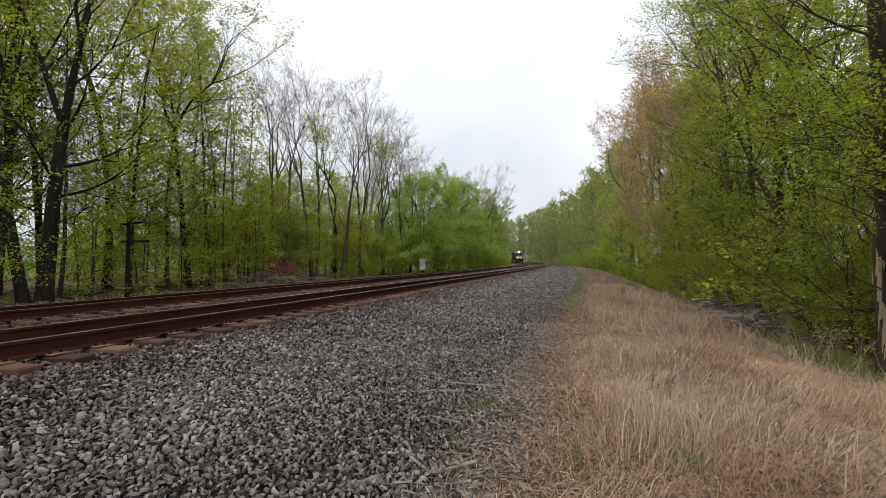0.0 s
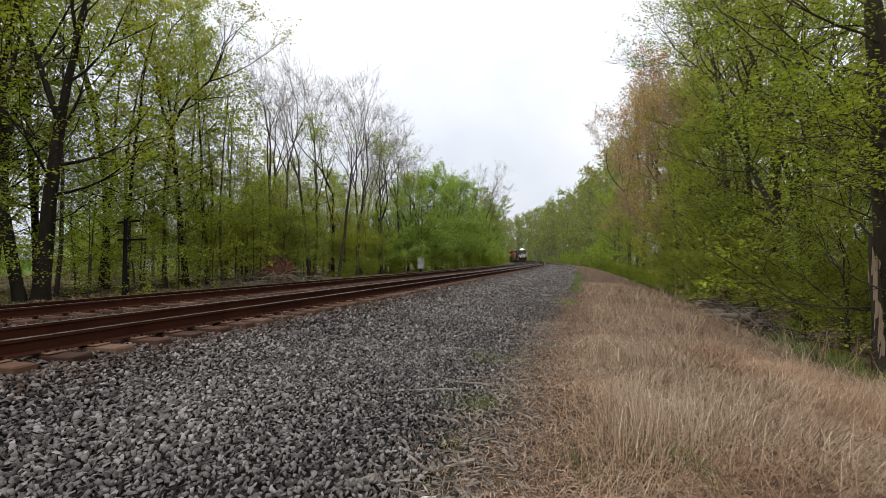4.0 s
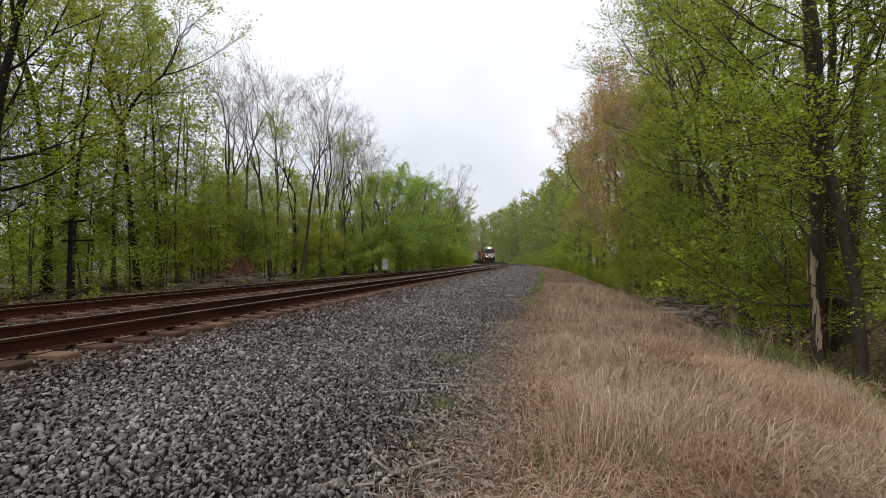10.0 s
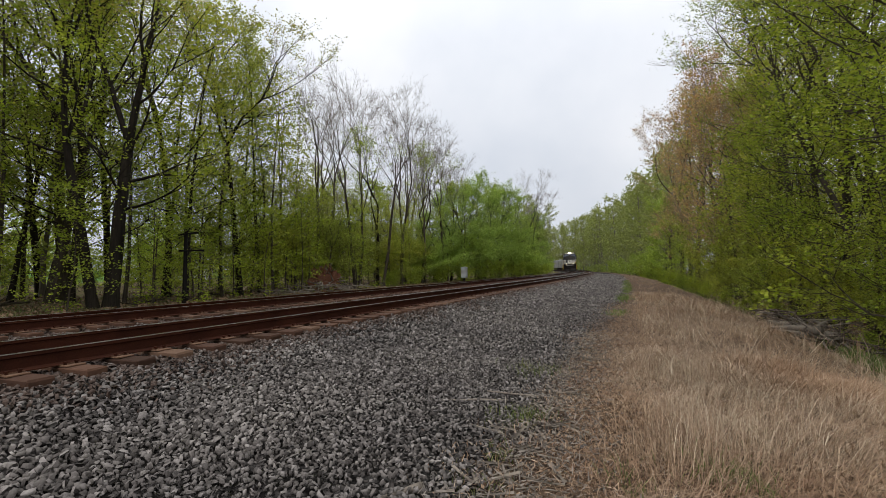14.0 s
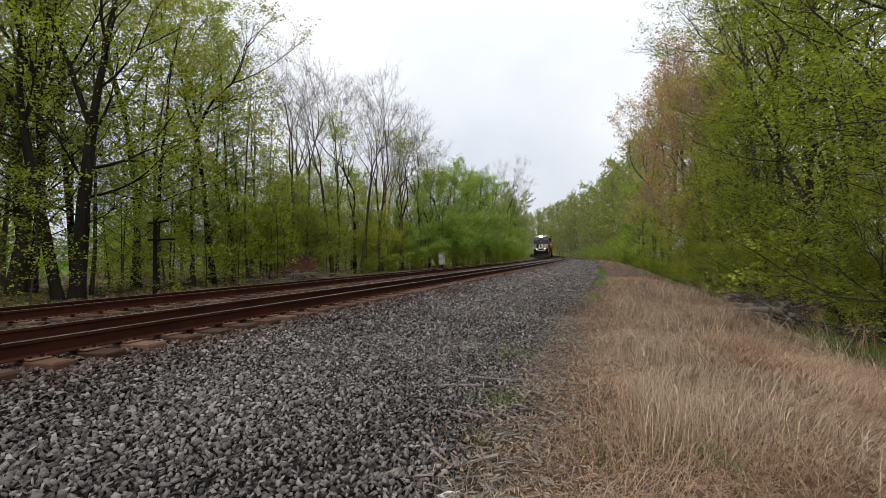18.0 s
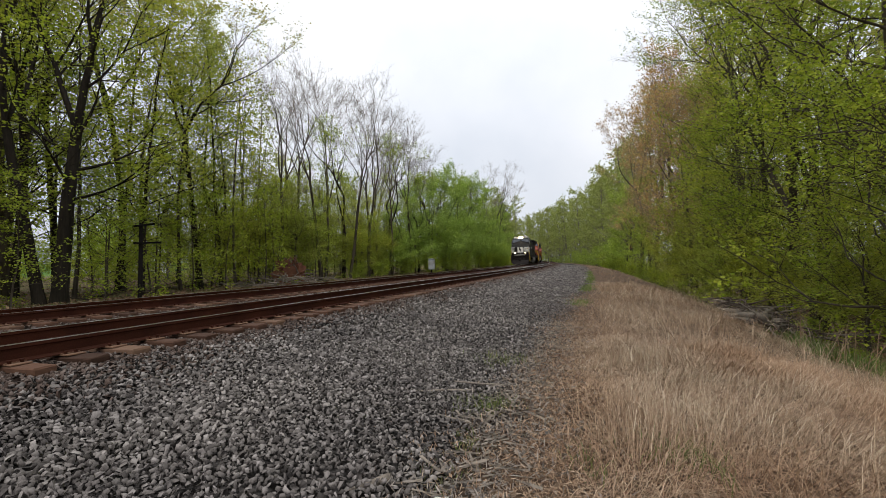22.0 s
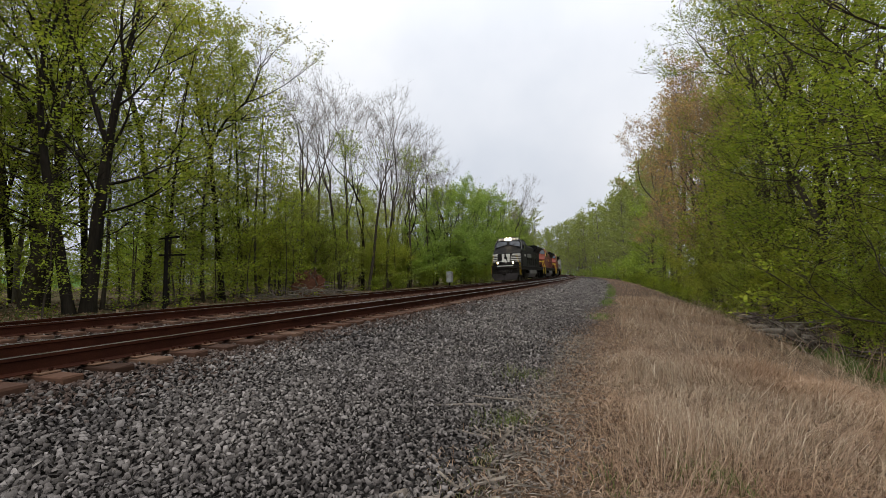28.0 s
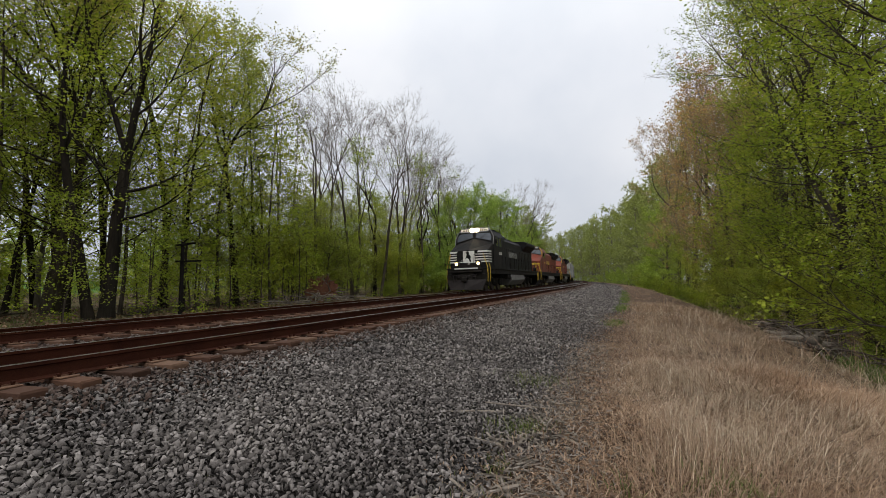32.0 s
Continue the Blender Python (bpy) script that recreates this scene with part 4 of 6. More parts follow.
def stones():
    """Angular crushed stone: four-sided close by, three-sided further off, one heap."""
    g = np.random.default_rng(5)
    heaps = {"ballast": ([], [], [0]), "track_bed": ([], [], [0])}
    for net, a, b, full, form, faces in ((0.041, 2.2, 8.0, 0.37, FOUR, FOUR_F), (0.06, 8.0, 17, 0.39, THREE, THREE_F), (0.082, 17, 30, 0.42, THREE, THREE_F), (0.105, 30, 52, 0.44, THREE, THREE_F), (0.17, 52, 110, 0.48, THREE, THREE_F), (0.085, 0.0, 14, 0.44, THREE, THREE_F)):
        about = a == 0.0
        X, Y = np.meshgrid(np.arange(-b, b * (1 if about else 0.35), net), np.arange(-b if about else 0.5, b, net))
        x, y = (X + g.uniform(-0.48, 0.48, X.shape) * net).ravel(), (Y + g.uniform(-0.48, 0.48, Y.shape) * net).ravel()
        r, turn = np.hypot(x, y), np.degrees(np.arctan2(x, y))
        ahead = (r > 2.2) & (turn > -56) & (turn < 18)
        near = (r > a) & (r < b) & (ahead != about)
        x, y, r = x[near], y[near], r[near]
        u = across_of(x, y)
        along = x * AHEAD[0] + y * AHEAD[1]
        edge = 5.05 + drift(x, y) + 0.3 * lumps(x, y, 0.7) + g.normal(0, 0.16, len(x))
        bed = np.abs((along / 0.52) % 1.0 - 0.5) > 0.26
        on_tie = bed & (((u > -2.1) & (u < 0.62)) | ((u > -6.4) & (u < -3.65)))
        keep = (u > -7.5) & (u < edge) & ~(on_tie & (g.random(len(x)) < 0.93))
        x, y, r, u = x[keep], y[keep], r[keep], u[keep]
        n = len(x)
        size = 0.94 * net * full * np.exp(g.normal(0, 0.17, n)) * np.interp(u, (1.0, 2.2, 3.4, 4.6), (1.0, 1.12, 0.9, 0.8))
        shape = g.uniform(0.7, 1.35, (n, 1, 3)) * np.array((1.35, 0.95, 0.5)) * size[:, None, None] * np.array((1, 1, min(1.0, 0.07 / net)))
        corner = form[None] + g.uniform(-0.42, 0.42, (n, len(form), 3))
        V = np.einsum("nij,nkj->nki", spin(g, n, 0.42 * min(1.0, 0.055 / net)), corner * shape)
        lift = np.where((u > 0.75) & (u < 4.8), 0.036, 0.006) * (r < 36)
        z = ground_z(x, y) + lift + size * g.uniform(-0.7, 1.1, n)
        V += np.stack([x, y, z], 1)[:, None]
        rusty = ((u > -2.35) | ((u < -3.4) & (u > -6.6))) & (u < 1.05 + 0.25 * lumps(x, y, 1.1) + g.normal(0, 0.25, n))
        for name, pick in (("ballast", ~rusty), ("track_bed", rusty)):
            verts, tris, base = heaps[name]
            m = int(pick.sum())
            verts.append(V[pick].reshape(-1, 3))
            tris.append((np.arange(m)[:, None, None] * len(form) + faces[None]).reshape(-1, 3) + base[0])
            base[0] += m * len(form)
    for name, label, material in (("ballast", "loose grey crushed stone ballast beside the track", M_STONE), ("track_bed", "rust-stained brown crushed stone between the ties", M_STONE_RUST)):
        verts, tris, base = heaps[name]
        tagged(part(name, soup(name, np.concatenate(verts), np.concatenate(tris), material), None), label, "gravel", kind="stuff")


def blades(name, label, material, x, y, tall, width, droop, g, flat=False, comb=None):
    n = len(x)
    a = g.uniform(0, 2 * np.pi, n)
    side = np.stack([np.cos(a), np.sin(a), np.zeros(n)], 1) * (width / 2)[:, None]
    b = g.uniform(0, 2 * np.pi, n) if comb is None else comb
    out = np.stack([np.cos(b), np.sin(b), np.zeros(n)], 1)
    base = np.stack([x, y, ground_z(x, y)], 1)
    up = np.array((0, 0, 1.0))
    if flat:
        base[:, 2] += g.uniform(0.005, 0.1, n)
        tip = base + out * tall[:, None] + up * g.normal(0, 0.03, n)[:, None]
        side = np.cross(out, up) * (width / 2)[:, None]
        V = np.stack([base - side, base + side, tip + side * 0.6, tip - side * 0.6], 1)
        F = np.arange(4 * n).reshape(n, 4)
        return tagged(part(name, soup(name, V.reshape(-1, 3), F, material), None), label, "grass", kind="stuff")
    mid = base + up * (tall * 0.55)[:, None] + out * (tall * droop * 0.35)[:, None]
    tip = base + up * (tall * (1 - 0.3 * droop))[:, None] + out * (tall * droop)[:, None]
    V = np.stack([base - side, base + side, mid + side * 0.8, mid - side * 0.8, tip + side * 0.15, tip - side * 0.15], 1)
    i = np.arange(n)[:, None] * 6
    F = np.concatenate([i + np.array([[0, 1, 2, 3]]), i + np.array([[3, 2, 4, 5]])], 0)
    return tagged(part(name, soup(name, V.reshape(-1, 3), F, material), None), label, "grass", kind="stuff")


def weed_stalks():
    """Long dead weeds that bow over at the wood's edge."""
    g = np.random.default_rng(44)
    n = 260
    x, y = spot(10 + 26 * g.random(n) ** 1.3, 10.3 + np.abs(g.normal(0, 0.35, n)))
    blades("weed_stalks", "long dead weed stalks bowing over at the wood's edge", M_GRASS, x, y, g.uniform(0.6, 1.25, n), np.full(n, 0.012), g.uniform(0.2, 1.3, n), g)


def litter_leaves():
    """Dead leaves lying in the straw by the stone's edge."""
    g = np.random.default_rng(33)
    x, y, r = in_sight(g, 11000, 2.2, 14, -10, 40, 0.7)
    u = across_of(x, y)
    keep = (u > 5.0 + g.normal(0, 0.15, len(x))) & (u < 6.5 + g.normal(0, 0.4, len(x)))
    x, y = x[keep], y[keep]
    pts = np.stack([x, y, ground_z(x, y) + g.uniform(0.01, 0.05, len(x))], 1)
    for name, label, many, lo, hi, size, slim, material in (
            ("chaff", "tan shreds of broken leaf and straw on the soil", 90000, 5.1, 6.8, 0.055, 0.2, M_STRAW),
            ("bark_shreds", "grey shreds of weathered bark at the gravel's edge", 60000, 4.8, 5.45, 0.085, 0.16, M_SHRED)):
        sx, sy, _r = in_sight(g, many, 2.2, 11, -14, 40, 0.7)
        u = across_of(sx, sy)
        keep = (u > lo + 0.15 * lumps(sx, sy, 0.5) + g.normal(0, 0.13, len(u))) & (u < hi + g.normal(0, 0.3, len(u)))
        sx, sy = sx[keep], sy[keep]
        bits = np.stack([sx, sy, ground_z(sx, sy) + g.uniform(0.012, 0.07, len(sx))], 1)
        tagged(part(name, leaf_mesh(random.Random(4), bits, size, material, 0.6, slim), None), label, "chaff", kind="stuff")
    sx, sy = spot(g.uniform(2, 55, 9000), -11.2 - 12 * g.random(9000) ** 1.4)
    rx, ry = spot(g.uniform(3, 40, 15000), 10.8 + 13 * g.random(15000))
    sx, sy = np.concatenate([sx, rx]), np.concatenate([sy, ry])
    floor_pts = np.stack([sx, sy, ground_z(sx, sy) + g.uniform(0.01, 0.06, len(sx))], 1)
    tagged(part("forest_litter", leaf_mesh(random.Random(6), floor_pts, 0.13, M_DRYLEAF, 0.7), None), "brown fallen leaves on the forest floor", "leaves", kind="stuff")
    me = leaf_mesh(random.Random(3), pts, 0.04, M_DRYLEAF, 0.6, 0.8)
    tagged(part("leaf_litter", me, None), "brown dead leaves among the flattened straw", "leaves", kind="stuff")


def tufts():
    g = np.random.default_rng(21)
    for x0, y0, r0, n, h in ((0.74, 6.6, 0.2, 160, 0.12), (0.26, 4.6, 0.13, 130, 0.08), (0.47, 4.66, 0.1, 90, 0.07), (0.13, 3.7, 0.08, 70, 0.06), (0.96, 3.3, 0.1, 50, 0.12), (1.72, 3.4, 0.16, 130, 0.13), (-0.02, 3.2, 0.14, 60, 0.05)):
        x, y = x0 + g.normal(0, r0, n), y0 + g.normal(0, r0 * 1.3, n)
        blades("grass_tuft", "small tuft of fresh green grass at the gravel's edge", M_GREEN_GRASS, x, y, g.uniform(0.8, 1.7, n) * h, np.full(n, 0.007), g.uniform(0.2, 0.9, n), g)
    for s0, u0, n, h in ((12.4, 10.5, 260, 0.3), (13.3, 10.6, 220, 0.26), (11.3, 10.8, 240, 0.28), (14.4, 10.7, 160, 0.3)):
        x, y = spot(s0 + g.normal(0, 0.28, n), u0 + g.normal(0, 0.2, n))
        blades("grass_tuft", "clump of fresh green grass below the verge", M_FRESH_GRASS, x, y, g.uniform(0.7, 1.6, n) * h, np.full(n, 0.013), g.uniform(0.2, 1.0, n), g)
    s, u = g.uniform(15, 60, 5200), 5.2 + g.normal(0, 0.17, 5200)
    x, y = spot(s, u + np.clip((s - 8) * 0.011, 0, 0.25))
    keep = lumps(x, y, 2.5) + g.normal(0, 0.3, len(x)) > -0.35
    x, y = x[keep], y[keep]
    n = len(x)
    blades("green_verge", "thin strip of green grass along the stone's edge", M_FRESH_GRASS, x, y, g.uniform(0.05, 0.17, n), np.full(n, 0.014), g.uniform(0.1, 0.8, n), g)
    s, u = g.uniform(-2, 46, 1500), -11.2 + g.normal(0, 1.2, 1500)
    x, y = spot(s, u)
    blades("edge_grass", "thin green weeds and dead grass at the foot of the far bank", M_GREEN_GRASS, x, y, g.uniform(0.05, 0.26, 1500) ** 1.4, np.full(1500, 0.012), g.uniform(0.1, 1.0, 1500), g)
    s, u = g.uniform(-6, 60, 26000), -11 - 19 * g.random(26000) ** 1.2
    x, y = spot(s, u)
    keep = lumps(x + 9, y, 3.0) + g.normal(0, 0.3, 26000) > 0.1
    x, y = x[keep], y[keep]
    n = len(x)
    blades("forest_herbs", "low green herbs on the forest floor", M_GREEN_GRASS, x, y, g.uniform(0.05, 0.17, n), np.full(n, 0.02), g.uniform(0.2, 0.9, n), g)
    s, u = g.uniform(5, 90, 9000), 10.2 + np.abs(g.normal(0, 1.6, 9000))
    x, y = spot(s, u)
    n = len(x)
    blades("ditch_weeds", "green weeds below the verge at the wood's edge", M_GREEN_GRASS, x, y, g.uniform(0.1, 0.38, n), np.full(n, 0.014), g.uniform(0.2, 0.9, n), g)


def grasses():
    g = np.random.default_rng(8)
    xs, ys, rs = [], [], []
    for n, a, b, p in ((52000, 2.4, 9, 0.6), (60000, 9, 30, 0.7), (34000, 30, 110, 0.75)):
        x, y, r = in_sight(g, n, a, b, -6, 62, p)
        xs.append(x), ys.append(y), rs.append(r)
    x, y, r = np.concatenate(xs), np.concatenate(ys), np.concatenate(rs)
    u = across_of(x, y)
    patch = lumps(x + 3, y, 0.9)
    keep = (u > 5.6 + drift(x, y) + 0.3 * patch + g.normal(0, 0.15, len(x))) & (u < 9.9 + 0.4 * patch) & (g.random(len(x)) < 0.8 + 0.3 * patch)
    x, y, r, u, patch = x[keep], y[keep], r[keep], u[keep], patch[keep]
    tall = g.uniform(0.08, 0.31, len(x)) * np.clip(0.5 + (u - 5.2) * 0.55, 0.4, 1.05) * (1 + 0.25 * patch) * (1 + 0.4 * lumps(x + 5, y, 0.4))
    width = np.clip(0.0035 * (1 + r * 0.07), 0.004, 0.03)
    blades("dry_grass", "tall tan dead grass standing on the verge", M_GRASS, x, y, tall, width, np.clip(g.uniform(0.25, 1.5, len(x)) + 0.6 * lumps(x, y + 2, 0.8), 0.1, 2.0), g, comb=3.2 * lumps(x + 1, y, 1.3) + g.normal(0, 1.3, len(x)))
    x, y, r = in_sight(g, 11000, 2.6, 24, -2, 62, 0.7)
    u = across_of(x, y)
    keep = (u > 5.9) & (u < 10.3) & (lumps(x - 4, y, 0.6) + g.normal(0, 0.5, len(x)) > -0.1)
    x, y, r = x[keep], y[keep], r[keep]
    blades("grass_stalks", "long bleached grass stalks bent over the verge", M_GRASS, x, y, g.uniform(0.2, 0.62, len(x)), 0.003 + r * 0.0004, g.uniform(0.2, 2.2, len(x)), g)
    x, y, r = in_sight(g, 150000, 2.2, 20, -12, 62, 0.72)
    u = across_of(x, y)
    keep = (u > 4.82 + drift(x, y) + 0.25 * lumps(x, y, 0.7) + g.normal(0, 0.2, len(x))) & (u < 9.6)
    x, y, r = x[keep], y[keep], r[keep]
    blades("straw", "flattened straw and dead stems on the soil", M_STRAW, x, y, g.uniform(0.03, 0.2, len(x)) ** 1.15 * np.clip(across_of(x, y) - 4.8, 0.35, 1.7), g.uniform(0.0022, 0.0055, len(x)) * (1 + r * 0.05), None, g, True)


# ---- the train ----
M_BLACK = worn("paint_black_dusty", (0.006, 0.006, 0.0065), (0.013, 0.0125, 0.012), 0.6, 0, 1.5, 20, 0.001, dirt=(0.02, 0.017, 0.015))
M_UNDER = worn("underframe_grime", (0.008, 0.007, 0.006), (0.028, 0.024, 0.02), 0.85, 0, 2, 20, 0.003)
M_PLOW = worn("plow_dirty_grey", (0.011, 0.008, 0.0075), (0.028, 0.021, 0.019), 0.8, 0, 2, 25, 0.002)
M_WHITE = worn("paint_white_dusty", (0.5, 0.48, 0.44), (0.72, 0.7, 0.66), 0.5, 0, 3, 20, 0.0005)
M_ORANGE = worn("paint_orange_faded", (0.14, 0.021, 0.008), (0.21, 0.035, 0.013), 0.6, 0, 1.2, 18, 0.001, dirt=(0.11, 0.033, 0.018))
M_RAILING = worn("railing_yellow", (0.5, 0.32, 0.03), (0.65, 0.45, 0.05), 0.5, 0, 3, 20, 0.0005)
M_CAR = worn("freight_grey_paint", (0.26, 0.26, 0.25), (0.42, 0.42, 0.4), 0.6, 0, 1.0, 14, 0.001, dirt=(0.22, 0.18, 0.14))
M_TANK = worn("fuel_tank_grey", (0.1, 0.095, 0.09), (0.18, 0.17, 0.16), 0.7, 0, 1.5, 14, 0.001)
M_WHEEL = worn("wheel_steel_rusty", (0.04, 0.03, 0.025), (0.1, 0.075, 0.06), 0.6, 0.5, 4, 30, 0.001)
M_GLASS = glass_mat("cab_glass", (0.03, 0.038, 0.05))
M_LETTER = worn("paint_grey_letter", (0.16, 0.16, 0.15), (0.3, 0.29, 0.27), 0.6, 0, 3, 20, 0.0005)
M_BEAM = glow_mat("headlight_lit", (1.0, 0.82, 0.5), 20)
M_DITCH = glow_mat("ditch_light_lit", (1.0, 0.76, 0.34), 6.0)
M_BOARD = glow_mat("number_board_lit", (1.0, 0.85, 0.6), 0.32)

M_BLACK.node_tree.nodes["Principled BSDF"].inputs["Specular IOR Level"].default_value = 0.1


def wheelset(parent, y, r, axle_z):
    w = Solid()
    for k in (-1, 1):
        w.prism([(r * math.cos(a), r * math.sin(a)) for a in [2 * math.pi * i / 20 for i in range(20)]], 0.70 * k, 0.83 * k)
        w.prism([((r + 0.028) * math.cos(a), (r + 0.028) * math.sin(a)) for a in [2 * math.pi * i / 20 for i in range(20)]], 0.67 * k, 0.70 * k)
        w.prism([(0.14 * math.cos(a), 0.14 * math.sin(a)) for a in [2 * math.pi * i / 8 for i in range(8)]], 0.83 * k, 0.9 * k)
        for i in range(3):
            w.box((0.83 * k - 0.004, -0.03, r * 0.4), (0.83 * k + 0.006, 0.03, r * 0.75), Matrix.Rotation(i * 2.094, 4, "X"))
    w.tube([(-0.7, 0, 0), (0.7, 0, 0)], 0.09, 8)
    part("wheelset", w, M_WHEEL, parent, "steel wheels on their axle", at=pose(0, y, axle_z))


def bogie(parent, y, axles, gap, r, name="truck"):
    b = Solid()
    half = gap * (axles - 1) / 2
    for k in (-1, 1):
        x0, x1 = (0.93 * k, 1.07 * k) if k > 0 else (1.07 * k, 0.93 * k)
        side = [(-half - 0.6, 0.75), (-half - 0.55, 0.95), (half + 0.55, 0.95), (half + 0.6, 0.75), (half + 0.35, 0.42), (half - 0.35, 0.42), (half - 0.55, 0.62)]
        side += [(-half + 0.55, 0.62), (-half + 0.35, 0.42), (-half - 0.35, 0.42)]
        b.prism(side, x0, x1)
        for i in range(axles):
            yy = -half + gap * i
            b.box((x0 - 0.03, yy - 0.17, 0.36), (x1 + 0.03, yy + 0.17, 0.7), bevel=0.03)
            if axles == 3 or i == 0:
                b.tube([(1.1 * k, yy + gap / 2, 0.5), (1.1 * k, yy + gap / 2, 0.9)], 0.11, 8)
    b.box((-0.95, -0.3, 0.5), (0.95, 0.3, 0.95))
    t = part(name, b, M_UNDER, parent, "grimy cast side frames", at=pose(0, y, 0))
    for i in range(axles):
        wheelset(t, -half + gap * i, r, r)
    return t


def text_bars(solid, x, y0, y1, z, h, n, rng):
    """Lettering too small to read, as bars on a side."""
    step = (y1 - y0) / n
    for i in range(n):
        a = y0 + step * i
        solid.box((x - 0.004, a, z), (x + 0.004, a + step * 0.62, z + h))
        if i % 2:
            solid.box((x - 0.004, a, z + h * 0.4), (x + 0.004, a + step * 0.9, z + h * 0.6))


def locomotive(label, body, roof, striped, lit):
    """A six-axle freight diesel with a wide nose; +y is forward, the coupler's face at y = 0, z = 0 at the rails."""
    loco = thing("locomotive", label, "locomotive", "train")
    # underframe and walkway
    f = Solid().box((-1.5, -21.6, 1.25), (1.5, -0.75, 1.62), bevel=0.03)
    f.box((-0.5, -21.9, 0.85), (0.5, -0.5, 1.3))
    part("underframe", f, M_UNDER, loco)
    deck = Solid().box((-1.55, -21.7, 1.62), (1.55, -0.7, 1.7), bevel=0.015)
    part("walkway", deck, M_BLACK, loco)
    for y, s in ((-0.72, 1), (-21.68, -1)):
        pil = Solid().prism([(-1.5, 1.25), (-1.5, 0.62), (-1.1, 0.22), (1.1, 0.22), (1.5, 0.62), (1.5, 1.25)], y - 0.04 * s, y + 0.06 * s, "y")
        part("pilot_plate", pil, M_UNDER, loco)
    pl = Solid()
    pl.add([(-1.45, -0.62, 0.85), (0, -0.22, 0.85), (1.45, -0.62, 0.85), (-1.22, -0.5, 0.14), (0, -0.02, 0.14), (1.22, -0.5, 0.14),
            (-1.45, -0.68, 0.85), (0, -0.3, 0.85), (1.45, -0.68, 0.85), (-1.22, -0.6, 0.14), (0, -0.12, 0.14), (1.22, -0.6, 0.14)],
           [(0, 3, 4, 1), (1, 4, 5, 2), (7, 10, 9, 6), (8, 11, 10, 7), (0, 1, 7, 6), (1, 2, 8, 7), (3, 9, 10, 4), (4, 10, 11, 5), (0, 6, 9, 3), (2, 5, 11, 8)])
    part("snow_plow", pl, M_PLOW, loco, "dirty grey steel plow blade")
    c = Solid().box((-0.12, -0.75, 0.78), (0.12, -0.12, 1.0), bevel=0.03)
    c.box((-0.2, -0.22, 0.72), (0.2, 0.02, 1.08), bevel=0.05)
    part("coupler", c, M_UNDER, loco)
    c = Solid().box((-0.12, -22.1, 0.78), (0.12, -21.6, 1.0), bevel=0.03).box((-0.2, -22.3, 0.72), (0.2, -22.05, 1.08), bevel=0.05)
    part("coupler", c, M_UNDER, loco)
    for x in (-0.75, -0.45, 0.45, 0.75, 0.95):
        hose = Solid().tube([(x, -0.6, 1.2), (x, -0.45, 1.1), (x * 0.95, -0.42, 0.75), (x * 0.85, -0.5, 0.6)], 0.03, 6)
        part("brake_hose", hose, M_UNDER, loco)
    part("anticlimber", Solid().box((-1.2, -0.72, 1.38), (1.2, -0.42, 1.5), bevel=0.02).box((-1.2, -0.72, 1.55), (1.2, -0.48, 1.62), bevel=0.02), M_UNDER, loco)
    part("uncoupling_lever", Solid().tube([(-1.4, -0.55, 1.25), (-0.5, -0.5, 1.22), (-0.2, -0.35, 1.12), (0.3, -0.5, 1.2), (1.4, -0.55, 1.25)], 0.02, 6), M_PLOW, loco)
    for k in (-1, 1):
        part("jumper_box", Solid().box((0.55 * k - 0.12, -0.68, 1.02), (0.55 * k + 0.12, -0.56, 1.2), bevel=0.02), M_PLOW, loco)
    # nose: an upright face, then a black hood that climbs to a ridge under the windshields
    n = Solid()
    n.add([(-1.45, -1.3, 1.7), (1.45, -1.3, 1.7), (1.45, -1.34, 2.98), (0, -1.3, 3.04), (-1.45, -1.34, 2.98),
           (-1.5, -2.8, 1.7), (1.5, -2.8, 1.7), (1.5, -2.8, 3.6), (0, -2.8, 4.0), (-1.5, -2.8, 3.6)],
          [(0, 1, 2, 3, 4), (9, 8, 7, 6, 5), (1, 6, 7, 2), (2, 7, 8, 3), (3, 8, 9, 4), (4, 9, 5, 0)])
    nose = part("nose", n, M_BLACK if striped else body, loco)
    door = Solid().box((-0.28, -1.29, 1.72), (0.28, -1.25, 2.1), bevel=0.012)
    part("nose_door", door, M_BLACK if striped else body, nose)
    if striped:
        for i in range(5):
            z, tall = 2.12 + i * 0.18, 0.085 if i < 4 else 0.13
            for k in (-1, 1):
                lo, hi = sorted((0.5 * k, 1.44 * k))
                y = -1.3 - (z + 0.06 - 1.7) * 0.03
                part("stripe", Solid().box((lo, y - 0.01, z), (hi, y + 0.014, z + tall)), M_WHITE, nose, "white painted stripe")
                part("stripe", Solid().box((1.466 * k - 0.014, -2.2, z), (1.466 * k + 0.014, -1.33, z + tall)), M_WHITE, nose, "white painted stripe")
        part("emblem_panel", Solid().box((-0.44, -1.36, 2.1), (0.44, -1.296, 2.97)), M_WHITE, nose, "white panel with a dark plain shape")
        sh = Solid().prism([(-0.2, 2.16), (-0.08, 2.16), (0.0, 2.38), (0.1, 2.46), (0.26, 2.41), (0.2, 2.58), (0.14, 2.71), (0.22, 2.88), (0.1, 2.95), (-0.04, 2.9), (-0.02, 2.74), (-0.16, 2.56), (-0.12, 2.38)], -1.31, -1.278, "y")
        part("emblem", sh, M_BLACK, nose)
        part("deck_stripe", Solid().box((-0.85, -0.71, 1.625), (0.85, -0.468, 1.712)), M_WHITE, loco, "white painted band along the front deck")
        part("marker_light", Solid().box((-0.07, -1.27, 1.98), (0.07, -1.24, 2.06), bevel=0.01), M_WHITE, nose)
    else:
        part("stripe", Solid().box((-1.4, -1.36, 2.55), (1.4, -1.3, 2.75)), M_RAILING, nose, "yellow painted stripe")
